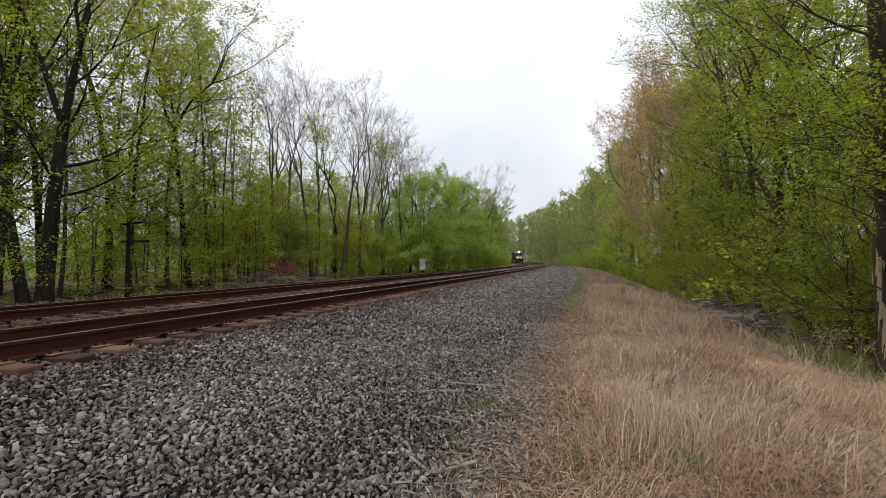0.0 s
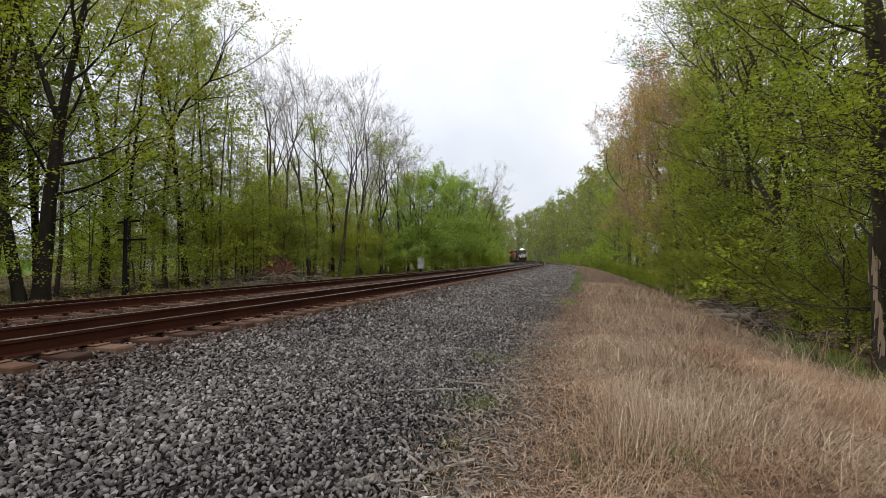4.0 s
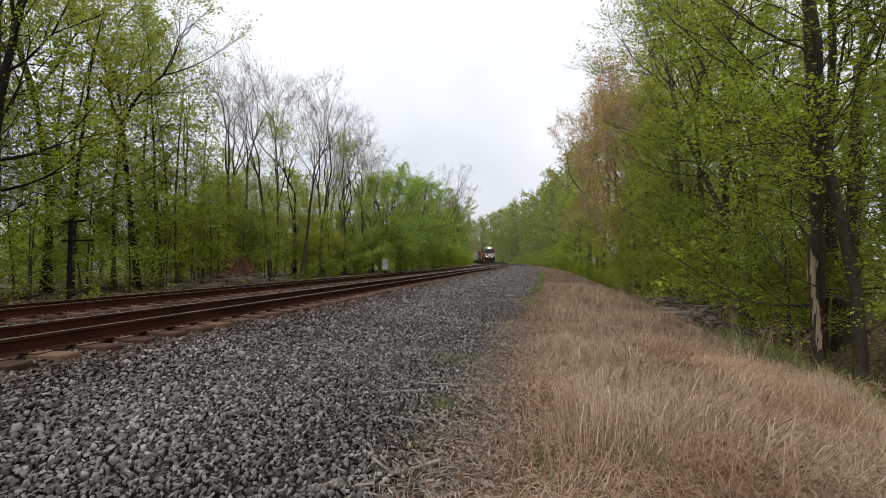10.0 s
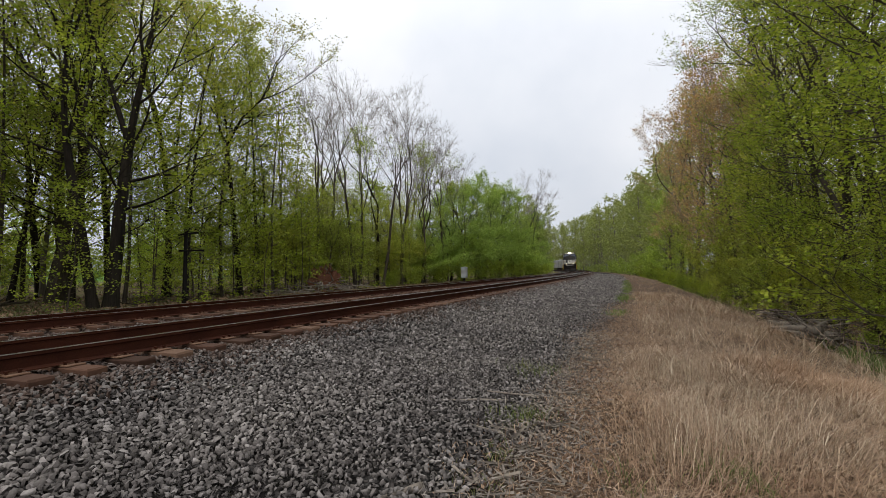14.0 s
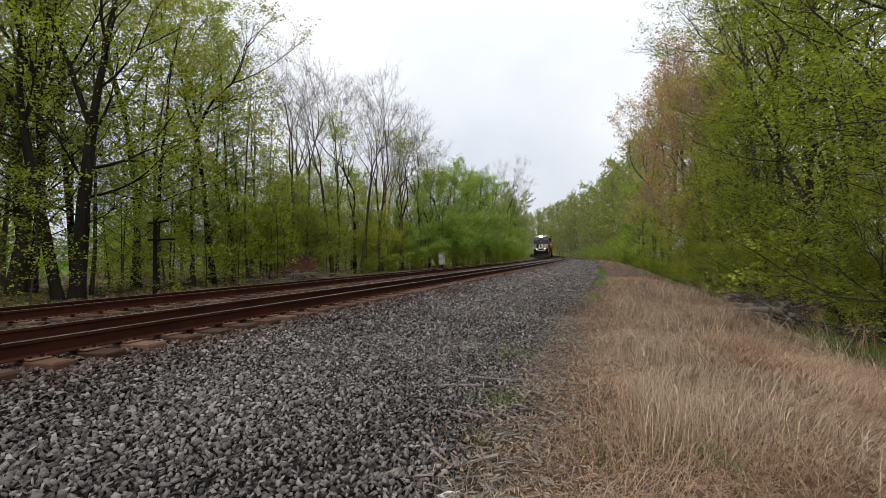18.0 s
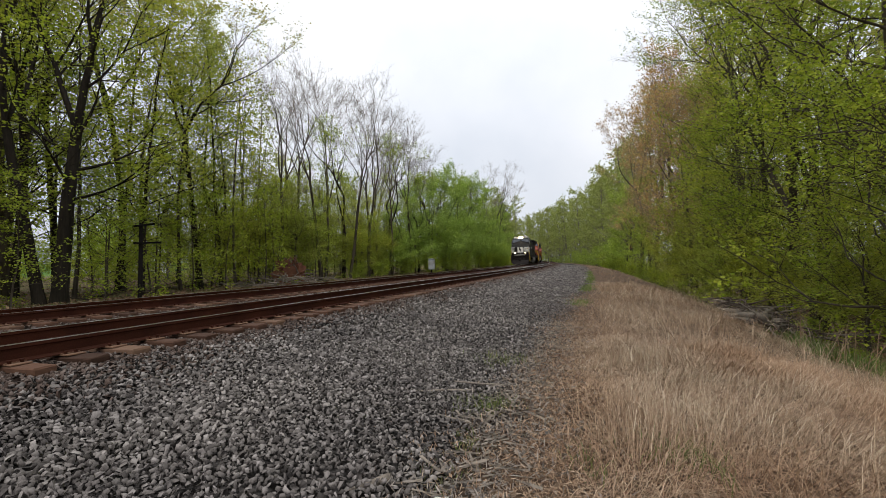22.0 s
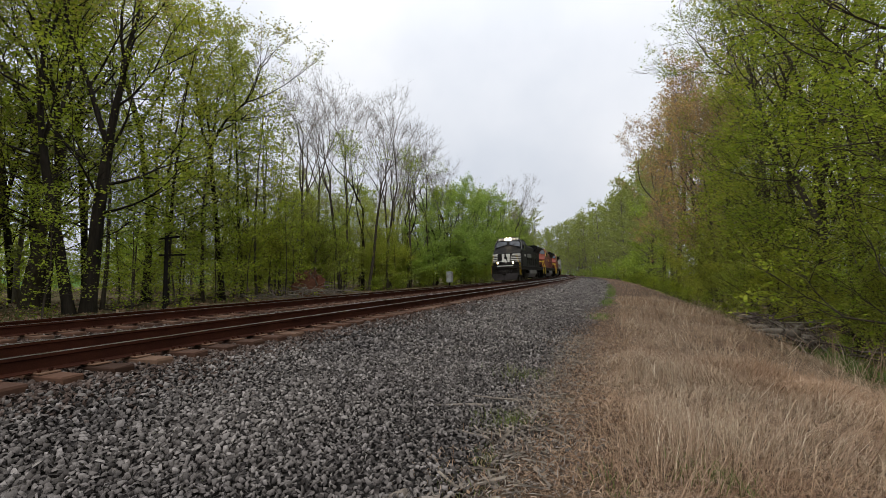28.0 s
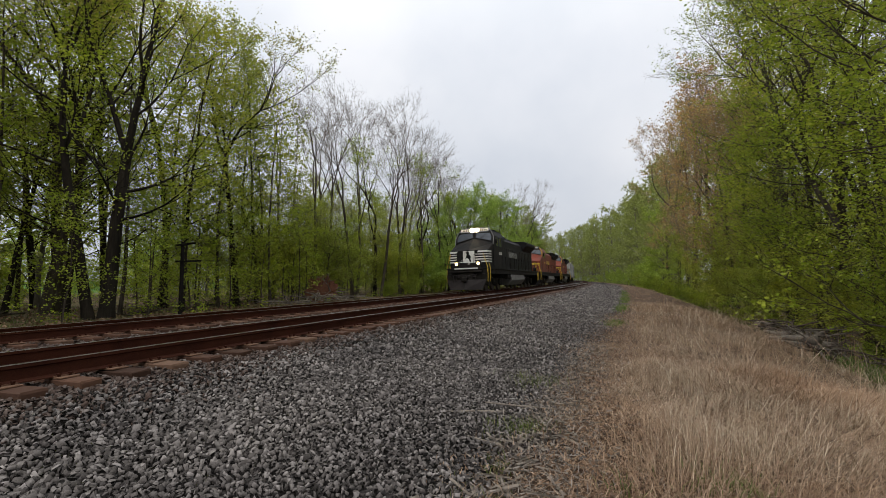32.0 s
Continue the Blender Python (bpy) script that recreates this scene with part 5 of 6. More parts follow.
    # cab
    c = Solid()
    outline = [(-1.53, 1.7), (-1.53, 4.12), (-1.26, 4.62), (-0.62, 4.86), (0.62, 4.86), (1.26, 4.62), (1.53, 4.12), (1.53, 1.7)]
    rake = lambda z: -2.68 - max(0.0, z - 3.4) * 0.3
    k8 = len(outline)
    c.add([(p, -6.1, q) for p, q in outline] + [(p, rake(q), q) for p, q in outline] + [(-1.53, -2.68, 3.4), (1.53, -2.68, 3.4)],
          [tuple(range(k8 - 1, -1, -1)), (8, 16, 17, 15), (16, 9, 14, 17), (9, 10, 13, 14), (10, 11, 12, 13),
           (0, 1, 9, 16, 8), (1, 2, 10, 9), (2, 3, 11, 10), (3, 4, 12, 11), (4, 5, 13, 12), (5, 6, 14, 13), (6, 7, 15, 17, 14), (7, 0, 8, 15)])
    cab = part("cab", c, body, loco)
    trim_line = [(p, rake(q) + 0.012, q) for p, q in [(-1.5, 3.5)] + [(p * 0.985, q - 0.02) for p, q in outline[1:7]] + [(1.5, 3.5)]]
    part("front_trim", Solid().tube(trim_line, 0.028, 6), M_LETTER if striped else M_RAILING, cab, "pale edge round the cab front")
    brow = Solid().prism([(rake(4.5) + 0.004, 4.5), (rake(4.5) + 0.07, 4.52), (rake(4.82) + 0.05, 4.8), (rake(4.82) - 0.2, 4.84)], -1.14, 1.14)
    part("headlight_hood", brow, M_LETTER if striped else roof, cab, "pale panel for number boards and headlight")
    roofp = Solid().prism([(-1.3, 4.63), (-0.64, 4.9), (0.64, 4.9), (1.3, 4.63), (1.22, 4.58), (-1.22, 4.58)], -6.15, -3.15, "y")
    part("cab_roof", roofp, roof, cab)
    for x in (-0.9, -0.35, 0.5, 0.95):
        part("roof_vent", Solid().box((x - 0.16, -5.2, 4.7), (x + 0.16, -4.7, 4.98 - abs(x) * 0.18), bevel=0.04), roof, cab)
    part("antenna", Solid().tube([(0.2, -4.2, 4.88), (0.2, -4.2, 5.2)], 0.012, 5), M_UNDER, cab)
    for k in (-1, 1):
        w = Solid()
        o = [(0.12 * k, 4.05), (1.34 * k, 3.76), (1.38 * k, 4.08), (1.2 * k, 4.42), (0.12 * k, 4.47)]
        face = lambda d: [(p, rake(q) + d, q) for p, q in o]
        w.add(face(0.006) + face(0.03), [(4, 3, 2, 1, 0), (5, 6, 7, 8, 9)] + [(i, (i + 1) % 5, 5 + (i + 1) % 5, 5 + i) for i in range(5)])
        glass = part("windshield", w, M_GLASS, cab, "windshield reflecting the pale sky")
        gasket = [(p, rake(q) + 0.03, q) for p, q in o + o[:1]]
        part("gasket", Solid().tube(gasket, 0.022, 5), M_UNDER, glass)
        part("wiper", Solid().tube([(0.5 * k, rake(3.98) + 0.05, 3.98), (0.95 * k, rake(4.36) + 0.05, 4.36)], 0.014, 4), M_UNDER, glass)
        for y0, y1 in ((-4.1, -3.35), (-5.1, -4.3)):
            part("side_window", Solid().box((1.525 * k - 0.012, y0, 3.42), (1.525 * k + 0.012, y1, 4.08), bevel=0.008), M_GLASS, cab)
        part("cab_door", Solid().box((1.525 * k - 0.014, -5.95, 1.75), (1.525 * k + 0.014, -5.3, 4.0), bevel=0.01), body, cab)
        part("mirror", Solid().box((1.6 * k - 0.07, -3.3, 3.6), (1.6 * k + 0.07, -3.26, 3.95), bevel=0.012), M_UNDER, cab)
        nb = Solid().box((0.72 * k - 0.34, rake(4.66) + 0.05, 4.57), (0.72 * k + 0.34, rake(4.66) + 0.09, 4.74), bevel=0.01)
        part("number_board", nb, M_BOARD if lit else M_WHITE, cab, "lit number board with dark bars")
        bars = Solid()
        for i in range(4):
            bars.box((0.72 * k - 0.26 + i * 0.14, rake(4.66) + 0.088, 4.6), (0.72 * k - 0.17 + i * 0.14, rake(4.66) + 0.1, 4.71))
        part("board_bars", bars, M_BLACK, cab)
    for k in (-1, 1):
        disc = lambda cx, cz, r: [(cx + r * math.cos(a), cz + r * math.sin(a)) for a in [2 * math.pi * i / 16 for i in range(16)]]
        lamp = part("headlight", Solid().prism(disc(0.18 * k, 4.66, 0.17), rake(4.66) + 0.03, rake(4.66) + 0.13, "y"), M_BEAM if lit else M_GLASS, loco, "lit twin headlight" if lit else "")
        part("rim", Solid().tube([(0.18 * k + 0.178 * math.cos(a), rake(4.66) + 0.12, 4.66 + 0.178 * math.sin(a)) for a in [2 * math.pi * i / 16 for i in range(17)]], 0.02, 5), M_UNDER, lamp)
        dl = part("ditch_light", Solid().prism(disc(0.83 * k, 2.02, 0.115), -0.95, -0.85, "y"), M_DITCH if lit else M_GLASS, loco, "lit warm ditch light" if lit else "")
        part("rim", Solid().tube([(0.83 * k + 0.125 * math.cos(a), -0.86, 2.02 + 0.125 * math.sin(a)) for a in [2 * math.pi * i / 16 for i in range(17)]], 0.018, 5), M_UNDER, dl)
        br = Solid().box((0.83 * k - 0.17, -1.2, 1.7), (0.83 * k + 0.17, -0.95, 2.18), bevel=0.03)
        part("ditch_light_box", br, M_BLACK, loco)
    # long hood, with doors, and the radiator's overhanging wings at the rear
    h = Solid().prism([(-0.98, 1.7), (-0.98, 4.15), (-0.7, 4.4), (0.7, 4.4), (0.98, 4.15), (0.98, 1.7)], -20.9, -6.1, "y")
    hood = part("long_hood", h, body, loco)
    d = Solid().box((-0.014, 0, 1.95), (0.014, 0.68, 3.55), bevel=0.01).box((-0.026, 0.6, 2.6), (0.026, 0.64, 2.8))
    door_me = d.mesh("hood_door", body)
    for i in range(17):
        for k in (-1, 1):
            part("hood_door", door_me, None, hood, at=pose(0.985 * k, -19.9 + i * 0.78, 0))
    top = Solid().prism([(-0.72, 4.39), (-0.72, 4.46), (0.72, 4.46), (0.72, 4.39)], -20.0, -6.2, "y")
    top.box((-0.85, -9.3, 4.3), (0.85, -6.3, 4.62), bevel=0.06).box((-0.5, -12.2, 4.4), (0.5, -10.2, 4.62), bevel=0.05)
    top.box((-0.3, -13.6, 4.4), (0.3, -12.9, 4.72), bevel=0.03)
    part("roof_gear", top, roof, hood)
    wing = Solid().prism([(-0.98, 3.7), (-1.5, 4.2), (-1.5, 4.5), (-1.2, 4.66), (1.2, 4.66), (1.5, 4.5), (1.5, 4.2), (0.98, 3.7)], -20.4, -15.6, "y")
    part("radiator", wing, roof, hood, "overhanging radiator housing")
    grille_me = Solid().box((-0.012, 0, 4.22), (0.012, 0.55, 4.47)).mesh("radiator_grille", M_UNDER)
    rng = random.Random(4)
    for k in (-1, 1):
        for i in range(7):
            part("radiator_grille", grille_me, None, hood, at=pose(1.5 * k, -20.2 + i * 0.66, 0))
        lt = Solid()
        text_bars(lt, 1.004 * k, -13.0, -9.6, 2.8, 0.5, 7, rng)
        part("side_lettering", lt, M_LETTER if striped else M_RAILING, hood, "lettering as plain bars")
        lt = Solid()
        text_bars(lt, 1.54 * k, -5.1, -4.2, 2.75, 0.24, 4, rng)
        part("cab_lettering", lt, M_WHITE if striped else M_RAILING, hood, "cab figures as plain bars")
    # tank, air tanks, trucks
    t = Solid().prism([(-1.45, 1.25), (-1.5, 0.8), (-1.15, 0.36), (1.15, 0.36), (1.5, 0.8), (1.45, 1.25)], -14.0, -8.4, "y")
    part("fuel_tank", t, M_TANK, loco, "dusty grey fuel tank")
    for k in (-1, 1):
        part("air_tank", Solid().tube([(1.3 * k, -8.2, 1.05), (1.3 * k, -7.2, 1.05)], 0.19, 10), M_UNDER, loco)
    bogie(loco, -4.6, 3, 1.85, 0.53)
    bogie(loco, -17.7, 3, 1.85, 0.53)
    # steps and handrails
    for k in (-1, 1):
        for y in (-1.15, -21.2):
            st = Solid()
            for i in range(4):
                st.box((1.08 * k if k > 0 else -1.52, y - 0.3, 0.45 + i * 0.32), (1.52 if k > 0 else -1.08, y + 0.3, 0.49 + i * 0.32))
            st.box((1.5 * k - 0.02, y - 0.34, 0.4), (1.5 * k + 0.02, y - 0.3, 1.7)).box((1.5 * k - 0.02, y + 0.3, 0.4), (1.5 * k + 0.02, y + 0.34, 1.7))
            part("step", st, M_UNDER, loco)
            for dy in (-0.34, 0.34):
                gr = Solid().tube([(1.53 * k, y + dy, 0.7), (1.56 * k, y + dy, 1.2), (1.54 * k, y + dy, 1.75), (1.36 * k, y + dy, 2.35), (1.24 * k, y + dy, 2.75)], 0.026, 6)
                part("grab_rail", gr, M_RAILING, loco, "yellow grab rail")
        rail = Solid().tube([(1.5 * k, -6.4, 2.68), (1.5 * k, -21.2, 2.68)], 0.018, 5)
        part("handrail", rail, M_UNDER, loco)
        for i in range(10):
            part("stanchion", Solid().tube([(1.5 * k, -6.5 - i * 1.62, 1.7), (1.5 * k, -6.5 - i * 1.62, 2.68)], 0.016, 5), M_UNDER, loco)
    for k in (-1, 1):
        fr = Solid().tube([(1.44 * k, -0.8, 1.7), (1.44 * k, -0.8, 2.65), (0.5 * k, -0.8, 2.65), (0.5 * k, -0.8, 1.7)], 0.018, 5)
        part("front_railing", fr, M_RAILING if not striped else M_UNDER, loco)
    horn = Solid().box((-0.2, -10.95, 4.6), (0.2, -10.85, 4.74))
    for x in (-0.16, 0, 0.16):
        horn.tube([(x, -10.9, 4.7), (x, -10.45, 4.72)], [0.03, 0.08], 8)
    part("horn", horn, M_UNDER, loco)
    return loco


def freight_car(label):
    """A grey box car with ribbed sides; +y forward, coupler face at y = 0."""
    car = thing("freight_car", label, "freight car", "train")
    b = Solid().prism([(-1.5, 1.1), (-1.5, 4.2), (-1.3, 4.4), (0, 4.55), (1.3, 4.4), (1.5, 4.2), (1.5, 1.1)], -16.2, -0.9, "y")
    part("body", b, M_CAR, car)
    rib_me = Solid().box((-0.05, 0, 1.15), (0.05, 0.1, 4.15)).mesh("side_rib", M_CAR)
    for k in (-1, 1):
        for i in range(17):
            part("side_rib", rib_me, None, car, at=pose(1.5 * k, -16.0 + i * 0.93, 0))
        part("side_door", Solid().box((1.5 * k - 0.04, -10.2, 1.2), (1.5 * k + 0.07, -6.8, 4.0), bevel=0.02), M_CAR, car)
    u = Solid().box((-0.3, -17.0, 0.75), (0.3, -0.1, 1.1)).box((-1.45, -16.1, 1.0), (1.45, -1.0, 1.12))
    part("underframe", u, M_UNDER, car)
    for k in (-1, 1):
        lad = Solid().box((1.56 * k - 0.015, -1.52, 1.1), (1.56 * k + 0.015, -1.49, 4.0)).box((1.56 * k - 0.015, -1.06, 1.1), (1.56 * k + 0.015, -1.03, 4.0))
        for i in range(8):
            lad.tube([(1.57 * k, -1.5, 1.2 + i * 0.38), (1.57 * k, -1.05, 1.2 + i * 0.38)], 0.014, 4)
        part("ladder", lad, M_UNDER, car)
    bogie(car, -3.0, 2, 1.75, 0.46)
    bogie(car, -14.1, 2, 1.75, 0.46)
    return car


F_MID, F_TOP = -4.27 - 0.7525, RAIL_TOP - 0.085
F_LEAN = math.degrees(math.atan2(0.05, 1.505))


def front_at(t):
    """Where the leading coupler stands along the line."""
    return 199.2 - 6.434 * t + 0.0364 * t * t


def on_track(front, length):
    """The pose of a vehicle whose front coupler is at that place along the line."""
    (x0, y0), (x1, y1) = spot(front + length * 0.2, F_MID), spot(front + length * 0.8, F_MID)
    d = Vector((x0 - x1, y0 - y1, 0)).normalized()
    head = math.degrees(math.atan2(-d.x, d.y))
    ahead = Vector((x0, y0, F_TOP)) + d * (length * 0.2)
    return pose(ahead.x, ahead.y, ahead.z, 0, F_LEAN, head)


TRAIN = []


def build_train():
    spec = [(locomotive("black freight locomotive with white nose stripes and lit headlights", M_BLACK, M_BLACK, True, True), 22.5)]
    orange = locomotive("orange freight locomotive with dark roof and yellow railings", M_ORANGE, M_BLACK, False, False)
    spec.append((orange, 22.6))
    third = copy_thing(orange, Matrix.Identity(4))
    spec.append((third, 22.6))
    car = freight_car("light grey freight car with ribbed dusty sides")
    spec.append((car, 17.1))
    for _ in range(5):
        spec.append((copy_thing(car, Matrix.Identity(4)), 17.1))
    gap = 0.0
    for ob, length in spec:
        TRAIN.append((ob, gap, length))
        gap += length


def motions():
    times = [i * 0.5 for i in range(65)]
    for ob, gap, length in TRAIN:
        walk(ob, [(t, on_track(front_at(t) + gap, length)) for t in times])
    for ob, gap, length in TRAIN[:4]:
        for w in ob.children_recursive:
            if w.name.startswith("wheelset"):
                m = w.matrix_basis.translation.copy()
                rows = [(i / 10, Matrix.Translation(m) @ Matrix.Rotation(-(199.2 - front_at(i / 10)) / m.z, 4, "X")) for i in range(321)]
                walk(w, rows)


# ---- things beside the line ----
M_CABINET = worn("cabinet_grey_enamel", (0.28, 0.3, 0.3), (0.42, 0.44, 0.44), 0.5, 0.1, 3, 25, 0.001, dirt=(0.2, 0.17, 0.14))
M_POLE = worn("creosoted_pole", (0.005, 0.0045, 0.004), (0.016, 0.013, 0.011), 0.9, 0, 3, 25, 0.008, (1, 1, 0.15))
M_SIDING = worn("white_siding", (0.6, 0.61, 0.62), (0.72, 0.73, 0.74), 0.6, 0, 1.0, 9, 0.004, (0.2, 0.2, 6))
M_ROOF = worn("grey_shingles", (0.1, 0.1, 0.105), (0.2, 0.2, 0.21), 0.9, 0, 2, 12, 0.01)


def stand(along, across, dz=0.0, turn=0.0):
    x, y = spot(along, across)
    return pose(x, y, float(ground_z(np.float64(x), np.float64(y))) + dz, 0, 0, turn + heading(along))


def signal_cabinet():
    c = thing("signal_cabinet", "small grey metal trackside cabinet on a dark post", "cabinet", m=stand(41.8, -9.1))
    part("body", Solid().box((-0.27, -0.2, 0.42), (0.27, 0.2, 1.4), bevel=0.02), M_CABINET, c)
    part("door", Solid().box((0.272, -0.17, 0.46), (0.285, 0.17, 1.34), bevel=0.006), M_CABINET, c)
    part("roof", Solid().prism([(-0.32, 1.4), (0.32, 1.4), (0.32, 1.42), (0, 1.47), (-0.32, 1.42)], -0.25, 0.25, "y"), M_CABINET, c)
    part("post", Solid().tube([(0, 0, -0.2), (0, 0, 0.45)], 0.07, 8), M_POLE, c)


def old_pole():
    p = thing("old_pole", "short black weathered line pole with broken crossarms", "pole", m=stand(12.7, -10.4))
    part("shaft", Solid().tube([(0, 0, -0.3), (0.02, 0, 1.0), (0, 0.02, 2.0), (0.03, 0, 2.85)], [0.08, 0.075, 0.07, 0.06], 9), M_POLE, p)
    part("crossarm", Solid().box((-0.22, -0.12, 2.06), (1.1, -0.05, 2.13), bevel=0.01), M_POLE, p)
    part("crossarm", Solid().box((-0.12, -0.12, 2.7), (0.95, -0.05, 2.77), bevel=0.01, m=pose(0, 0, 0, 0, -3, 0)), M_POLE, p)


def white_house():
    h = thing("house", "pale house across the lawn behind the woods", "house", m=stand(44, -54, -0.1, 60))
    part("wall", Solid().prism([(-5, 0), (5, 0), (5, 3.2), (0, 6.0), (-5, 3.2)], -8, 8, "y"), M_SIDING, h)
    r = Solid().prism([(-5.5, 2.95), (0, 6.05), (5.5, 2.95), (5.5, 3.2), (0, 6.3), (-5.5, 3.2)], -8.4, 8.4, "y")
    part("roof", r, M_ROOF, h)
    for k in (-1, 1):
        for y in (-5.5, -2, 4.5):
            w = part("window", Solid().box((5.0 * k - 0.05, y - 0.5, 1.0), (5.0 * k + 0.05, y + 0.5, 2.3), bevel=0.02), M_WHITE, h)
            part("pane", Solid().box((5.06 * k - 0.02, y - 0.42, 1.08), (5.06 * k + 0.02, y + 0.42, 2.22)), M_GLASS, w)
        part("door", Solid().box((5.0 * k - 0.05, 1.0, 0.1), (5.0 * k + 0.05, 1.95, 2.15), bevel=0.02), M_ROOF, h)


def crooked(rng, length, r, bend=0.12, n=5, fork=True):
    """A dead branch lying along y."""
    b = Solid()
    line = wander(rng, (0, 0, 0), (0, 1, 0), length, n, bend, 0)
    b.tube(line, [r * (1 - 0.6 * i / n) for i in range(n + 1)], 6)
    if fork:
        for _ in range(2):
            p, d = along_line(line, rng.uniform(0.3, 0.8))
            b.tube(wander(rng, p, d + Vector((rng.gauss(0, 0.6), 0, rng.gauss(0.2, 0.4))), length * 0.3, 2, 0.15, 0), [r * 0.5, r * 0.3, r * 0.15], 5)
    return b


M_BRUSH = worn("brown_brushwood", (0.04, 0.03, 0.023), (0.16, 0.122, 0.096), 0.95, 0, 3, 25, 0.01, (1, 1, 0.3))


def brush_pile():
    rng = random.Random(31)
    pile = thing("brush_pile", "heap of grey dead branches and logs at the wood's edge", "brush pile", m=stand(18.7, 10.35, 0.12))
    shapes = [crooked(rng, rng.uniform(0.6, 1.5), rng.uniform(0.014, 0.034), 0.1).mesh("branch", M_BRUSH if k % 3 else M_DEADWOOD, True) for k in range(7)]
    for i in range(170):
        y = rng.uniform(-4.0, 1.6)
        x = rng.gauss(0.1, 0.4)
        z = max(0.02, (0.55 - abs(x) * 0.6) * rng.uniform(0.1, 1.0) * (1.1 - abs(y) / 6)) - 0.15 * max(0, x)
        part("branch", shapes[rng.randrange(7)], None, pile, at=pose(x, y - 1, z, rng.uniform(-16, 16), rng.uniform(0, 360), rng.choice((0, 180)) + rng.gauss(0, 26)))
    for i in range(11):
        part("log", crooked(rng, rng.uniform(1.5, 3), rng.uniform(0.07, 0.13), 0.05, fork=False), M_DEADWOOD, pile, smooth=True, at=pose(rng.gauss(0, 0.3), rng.uniform(-4.5, 0.3), rng.uniform(0.08, 0.3), 0, 0, rng.gauss(0, 18)))
    part("pale_log_end", Solid().tube([(0, 0, 0), (0.25, 0.35, 0.03)], [0.11, 0.1], 9), M_ROT, pile, "pale cut log end", at=pose(-0.45, 0.6, 0.25))


def split_snag():
    rng = random.Random(5)
    s = thing("snag", "broken trunk split open to pale rotten wood", "dead tree", m=stand(11.95, 11.75))
    line = wander(rng, (0, 0, -0.3), (0.02, 0.02, 1), 3.4, 7, 0.02, 0.08)
    part("trunk", Solid().tube(line, [0.15, 0.12, 0.105, 0.1, 0.095, 0.09, 0.07, 0.03], 9), M_BARK, s, smooth=True)
    for i in range(34):
        z0, h = rng.uniform(0.3, 2.3), rng.uniform(0.2, 0.6)
        a = math.radians(-115 + rng.gauss(0, 22))
        w = rng.uniform(0.012, 0.035)
        q = along_line(line, min(0.95, (z0 + 0.3) / 3.4))[0]
        o, t = Vector((math.cos(a), math.sin(a), 0)), Vector((-math.sin(a), math.cos(a), 0))
        p = Vector((q.x, q.y, 0)) + o * 0.096
        z1 = Vector((0, 0, z0))
        c = Solid()
        c.add([p - t * w + z1, p + t * w * 0.7 + z1 + Vector((0, 0, 0.06)), p + t * w + z1 + Vector((0.01, 0, h * 0.7)), p - t * w * 0.3 + z1 + Vector((0, 0, h)), p + o * 0.022 + z1 + Vector((0, 0, h * 0.5))],
              [(0, 1, 4), (1, 2, 4), (2, 3, 4), (3, 0, 4)])
        part("splinter", c, M_ROT, s, "pale splintered wood")


M_ROOT = worn("reddish_root", (0.11, 0.045, 0.026), (0.28, 0.13, 0.08), 0.9, 0, 5, 30, 0.004)


def root_plate():
    rng = random.Random(8)
    r = thing("root_plate", "upturned reddish root plate of a fallen tree", "fallen tree", m=stand(23.6, -11.8, -0.1, -50) @ Matrix.Scale(1.35, 4))
    soil = Solid()
    for lo, hi, size in ((-0.3, -0.1, 0.62), (-0.1, 0.05, 0.78), (0.05, 0.18, 0.55), (0.16, 0.3, 0.34)):
        dy, dz = rng.uniform(-0.12, 0.12), rng.uniform(-0.1, 0.1)
        ring = []
        for k in range(14):
            a = 2 * math.pi * k / 14
            q = size * rng.uniform(0.7, 1.15)
            ring.append((q * math.cos(a) + dy, q * 0.85 * math.sin(a) + 0.6 + dz))
        soil.prism(ring, lo, hi)
    part("soil", soil, worn("red_soil", (0.085, 0.036, 0.022), (0.22, 0.1, 0.06), 0.95, 0, 5, 25, 0.03), r)
    for k in range(40):
        a = rng.uniform(0, 2 * math.pi)
        line = wander(rng, (0.1, 0.3 * math.cos(a), 0.55 + 0.3 * math.sin(a)), (rng.uniform(0.1, 1.1), math.cos(a), math.sin(a)), rng.uniform(0.35, 0.85), 4, 0.4, 0)
        part("root", Solid().tube(line, [0.05, 0.04, 0.03, 0.02, 0.008], 5), M_ROOT if k % 3 else M_DEADWOOD, r)
    part("stem", Solid().tube(wander(rng, (-0.2, 0, 0.5), (-1, 0.2, -0.05), 4, 6, 0.03, 0), [0.24, 0.22, 0.2, 0.18, 0.16, 0.14, 0.12], 8), M_BARK, r, smooth=True)
    for i in range(70):
        s, u = 23.4 + rng.gauss(0.3, 2.6), -11.2 + rng.gauss(0, 0.6)
        tagged(part("dead_branch", crooked(rng, rng.uniform(0.8, 2.0), rng.uniform(0.015, 0.04)), M_DEADWOOD, at=stand(s, u, rng.uniform(0.03, 0.4), 0) @ pose(0, 0, 0, rng.uniform(-25, 25), 0, rng.uniform(0, 360))), "bleached dead branch lying at the wood's edge", "branch", "fallen branches")


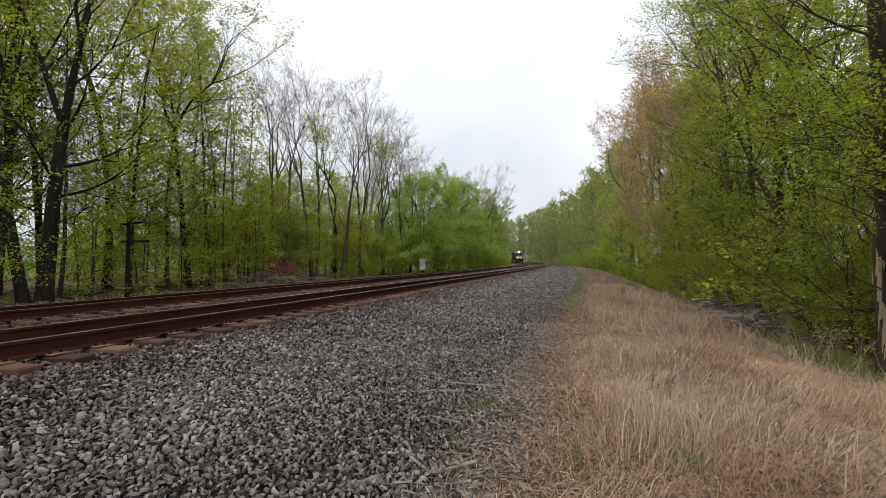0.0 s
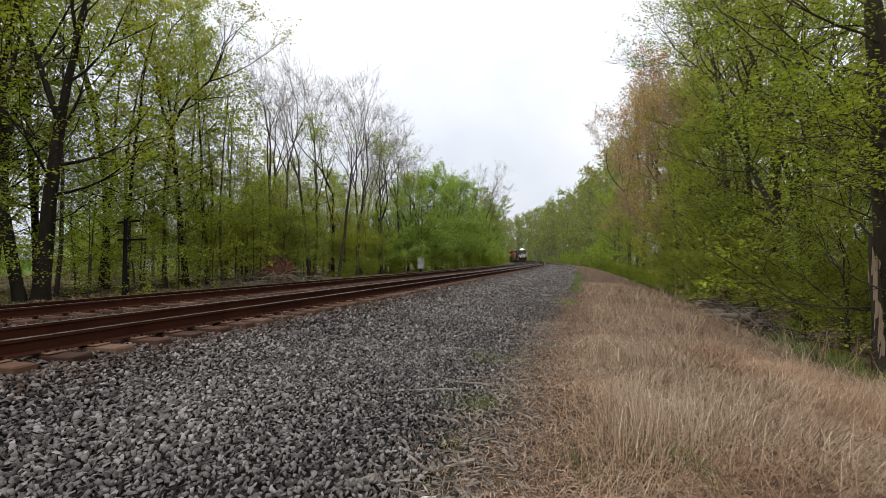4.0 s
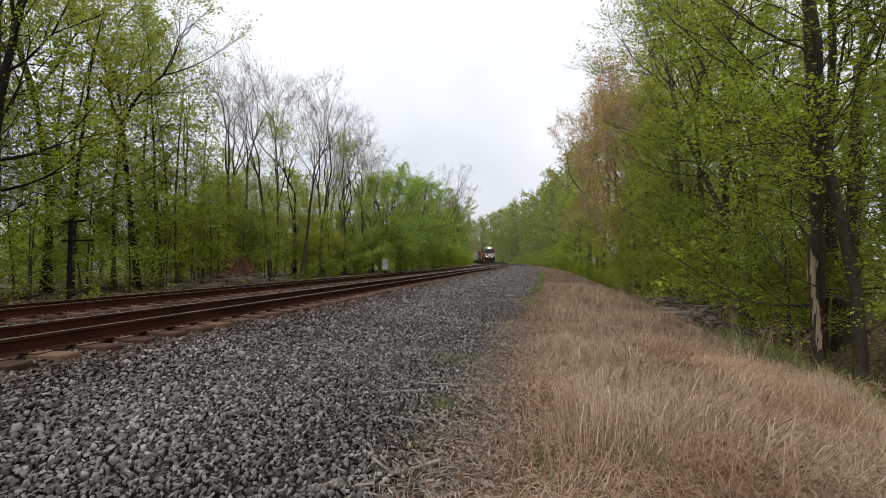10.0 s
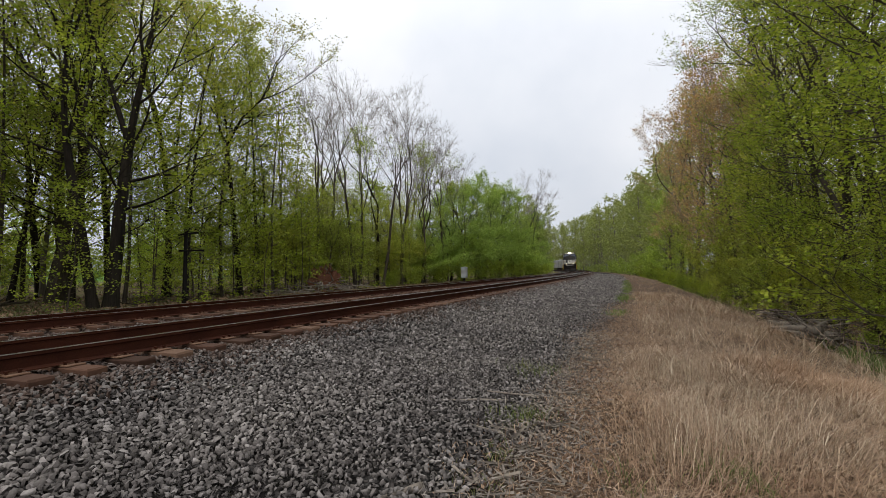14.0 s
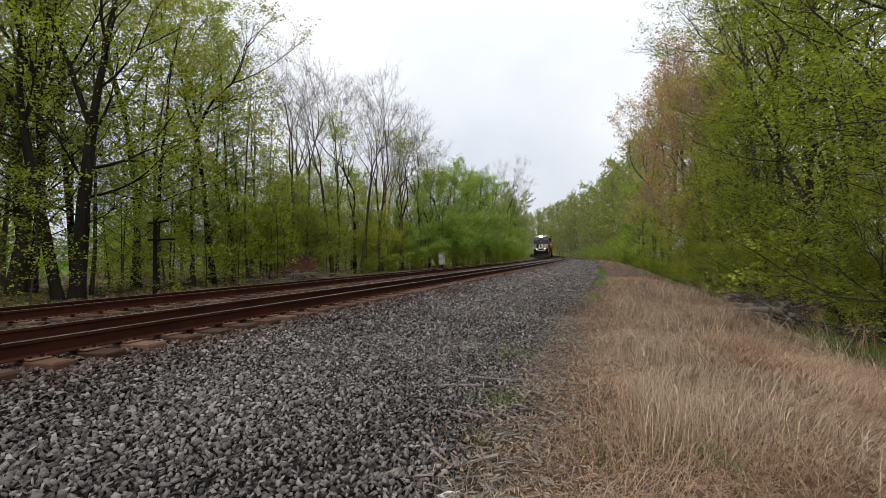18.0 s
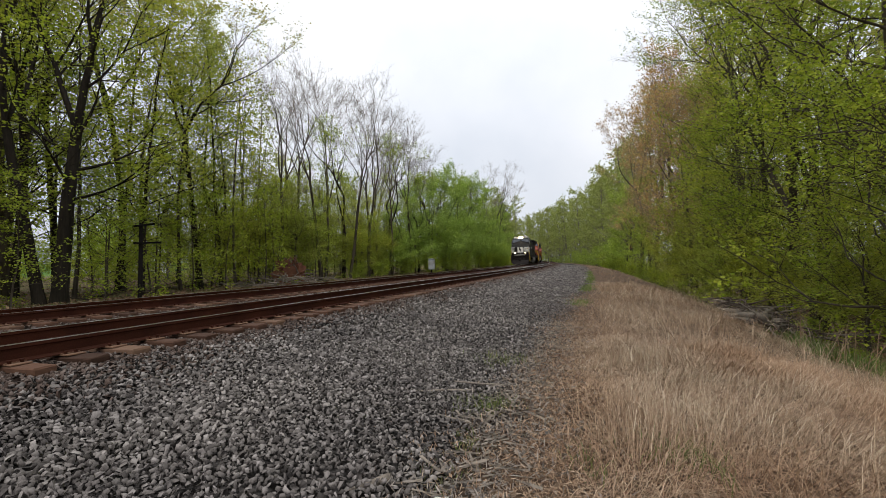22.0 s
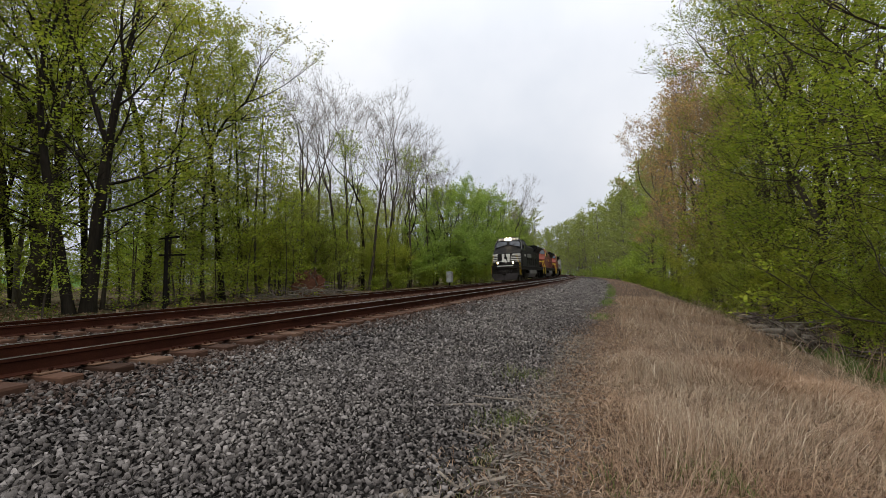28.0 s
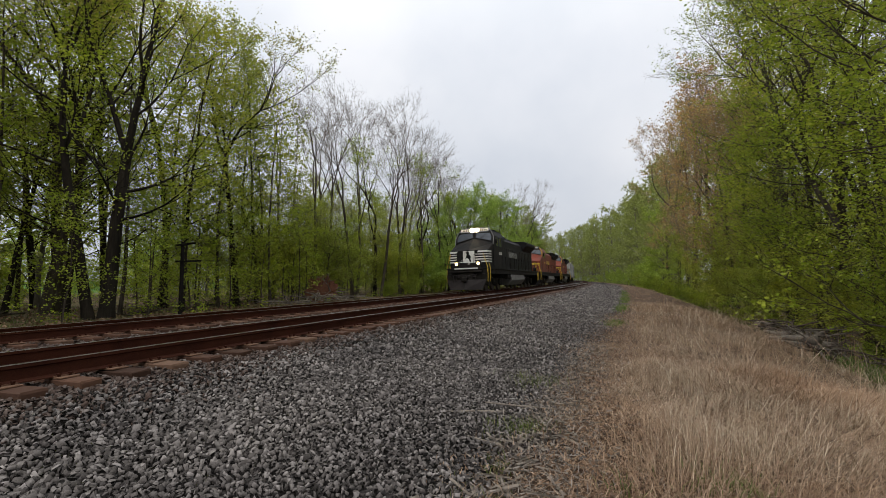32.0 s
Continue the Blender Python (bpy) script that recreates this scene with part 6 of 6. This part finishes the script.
def fallen_logs():
    rng = random.Random(12)
    for s, u, L, r, turn in ((13.2, -14.2, 3.2, 0.07, 20), (16.5, -15.5, 2.8, 0.06, 5), (8.0, -15.0, 3.0, 0.08, 30), (19, -16.5, 3, 0.07, -20), (11.6, -11.3, 1.6, 0.04, 75), (15.2, -11.6, 1.8, 0.04, 110), (27.5, -11.6, 2.5, 0.06, 60), (21, -12.6, 3, 0.05, 20)):
        tagged(part("log", crooked(rng, L, r, 0.06), M_BARK, at=stand(s, u, r * 0.8, turn), smooth=True), "fallen mossy log on the leaf litter", "log", "fallen logs")


def debris():
    """Bark strips and sticks washed along the gravel's edge."""
    rng = random.Random(17)
    chip = []
    for k in range(6):
        c = Solid()
        w, L = rng.uniform(0.005, 0.014), rng.uniform(0.04, 0.14)
        c.box((-w, -L, 0), (w, L, 0.006), bevel=0.002)
        c.v = [(x * (1 - 0.6 * abs(y) / L) + rng.uniform(0.05, 0.3) * y * y / L, y, z + 0.25 * y * y / L) for x, y, z in c.v]
        chip.append(c.mesh("bark_strip", M_CHIP if k % 2 else M_DEADWOOD))
    for i in range(300):
        s = 1.6 + 8 * rng.random() ** 1.5
        u = 5.08 + rng.gauss(0, 0.2)
        ob = part("bark_strip", chip[rng.randrange(6)], None, at=stand(s, u, rng.uniform(0.015, 0.04), 0) @ pose(0, 0, 0, rng.uniform(-12, 12), rng.uniform(-15, 15), rng.uniform(0, 360)))
        tagged(ob, "pale weathered strip of bark among the stones", "wood chip", "scattered bark")
    for x, y, L, r, turn in ((-0.42, 3.08, 0.3, 0.035, 110), (0.17, 3.15, 0.26, 0.02, 5), (0.16, 4.15, 0.4, 0.015, 60), (0.25, 5.1, 0.7, 0.02, 100), (0.62, 5.3, 0.6, 0.018, 95), (-3.05, 5.0, 0.6, 0.012, 130), (-2.9, 3.9, 0.35, 0.012, 80)):
        m = pose(x, y, float(ground_z(np.float64(x), np.float64(y))) + 0.03, 0, 0, turn)
        tagged(part("stick", crooked(rng, L, r, 0.1, 4, False), M_CHIP, at=m, smooth=True), "bleached stick lying on the gravel", "stick", "loose sticks")
    paper = Solid()
    ring = [(0.07 * math.cos(a) * rng.uniform(0.7, 1.2), 0.045 * math.sin(a) * rng.uniform(0.7, 1.2), rng.uniform(0.01, 0.035)) for a in [2 * math.pi * i / 9 for i in range(9)]]
    low = [(x * 0.8, y * 0.8, 0) for x, y, z in ring]
    paper.add(ring + low + [(0, 0, 0.045)], [(i, (i + 1) % 9, 18) for i in range(9)] + [(9 + i, 9 + (i + 1) % 9, (i + 1) % 9, i) for i in range(9)] + [tuple(range(17, 8, -1))])
    tagged(part("litter", paper, M_WHITE, at=pose(-0.1, 2.8, 0.025, 0, 0, 20)), "crumpled piece of white litter on the gravel's edge", "litter")


build_train()
signal_cabinet()
old_pole()
white_house()
left_woods()
right_woods()
far_undergrowth()
join_distant()
brush_pile()
split_snag()
root_plate()
fallen_logs()
debris()
stones()
grasses()
litter_leaves()
weed_stalks()
tufts()
build_track("track_near", 0.0, 0.0, "near railway track with rusty rails on weathered ties", -14, 96)
build_track("track_far", -4.27, 0.06, "far railway track with rusty rails in stone ballast", 0, 60)
motions()
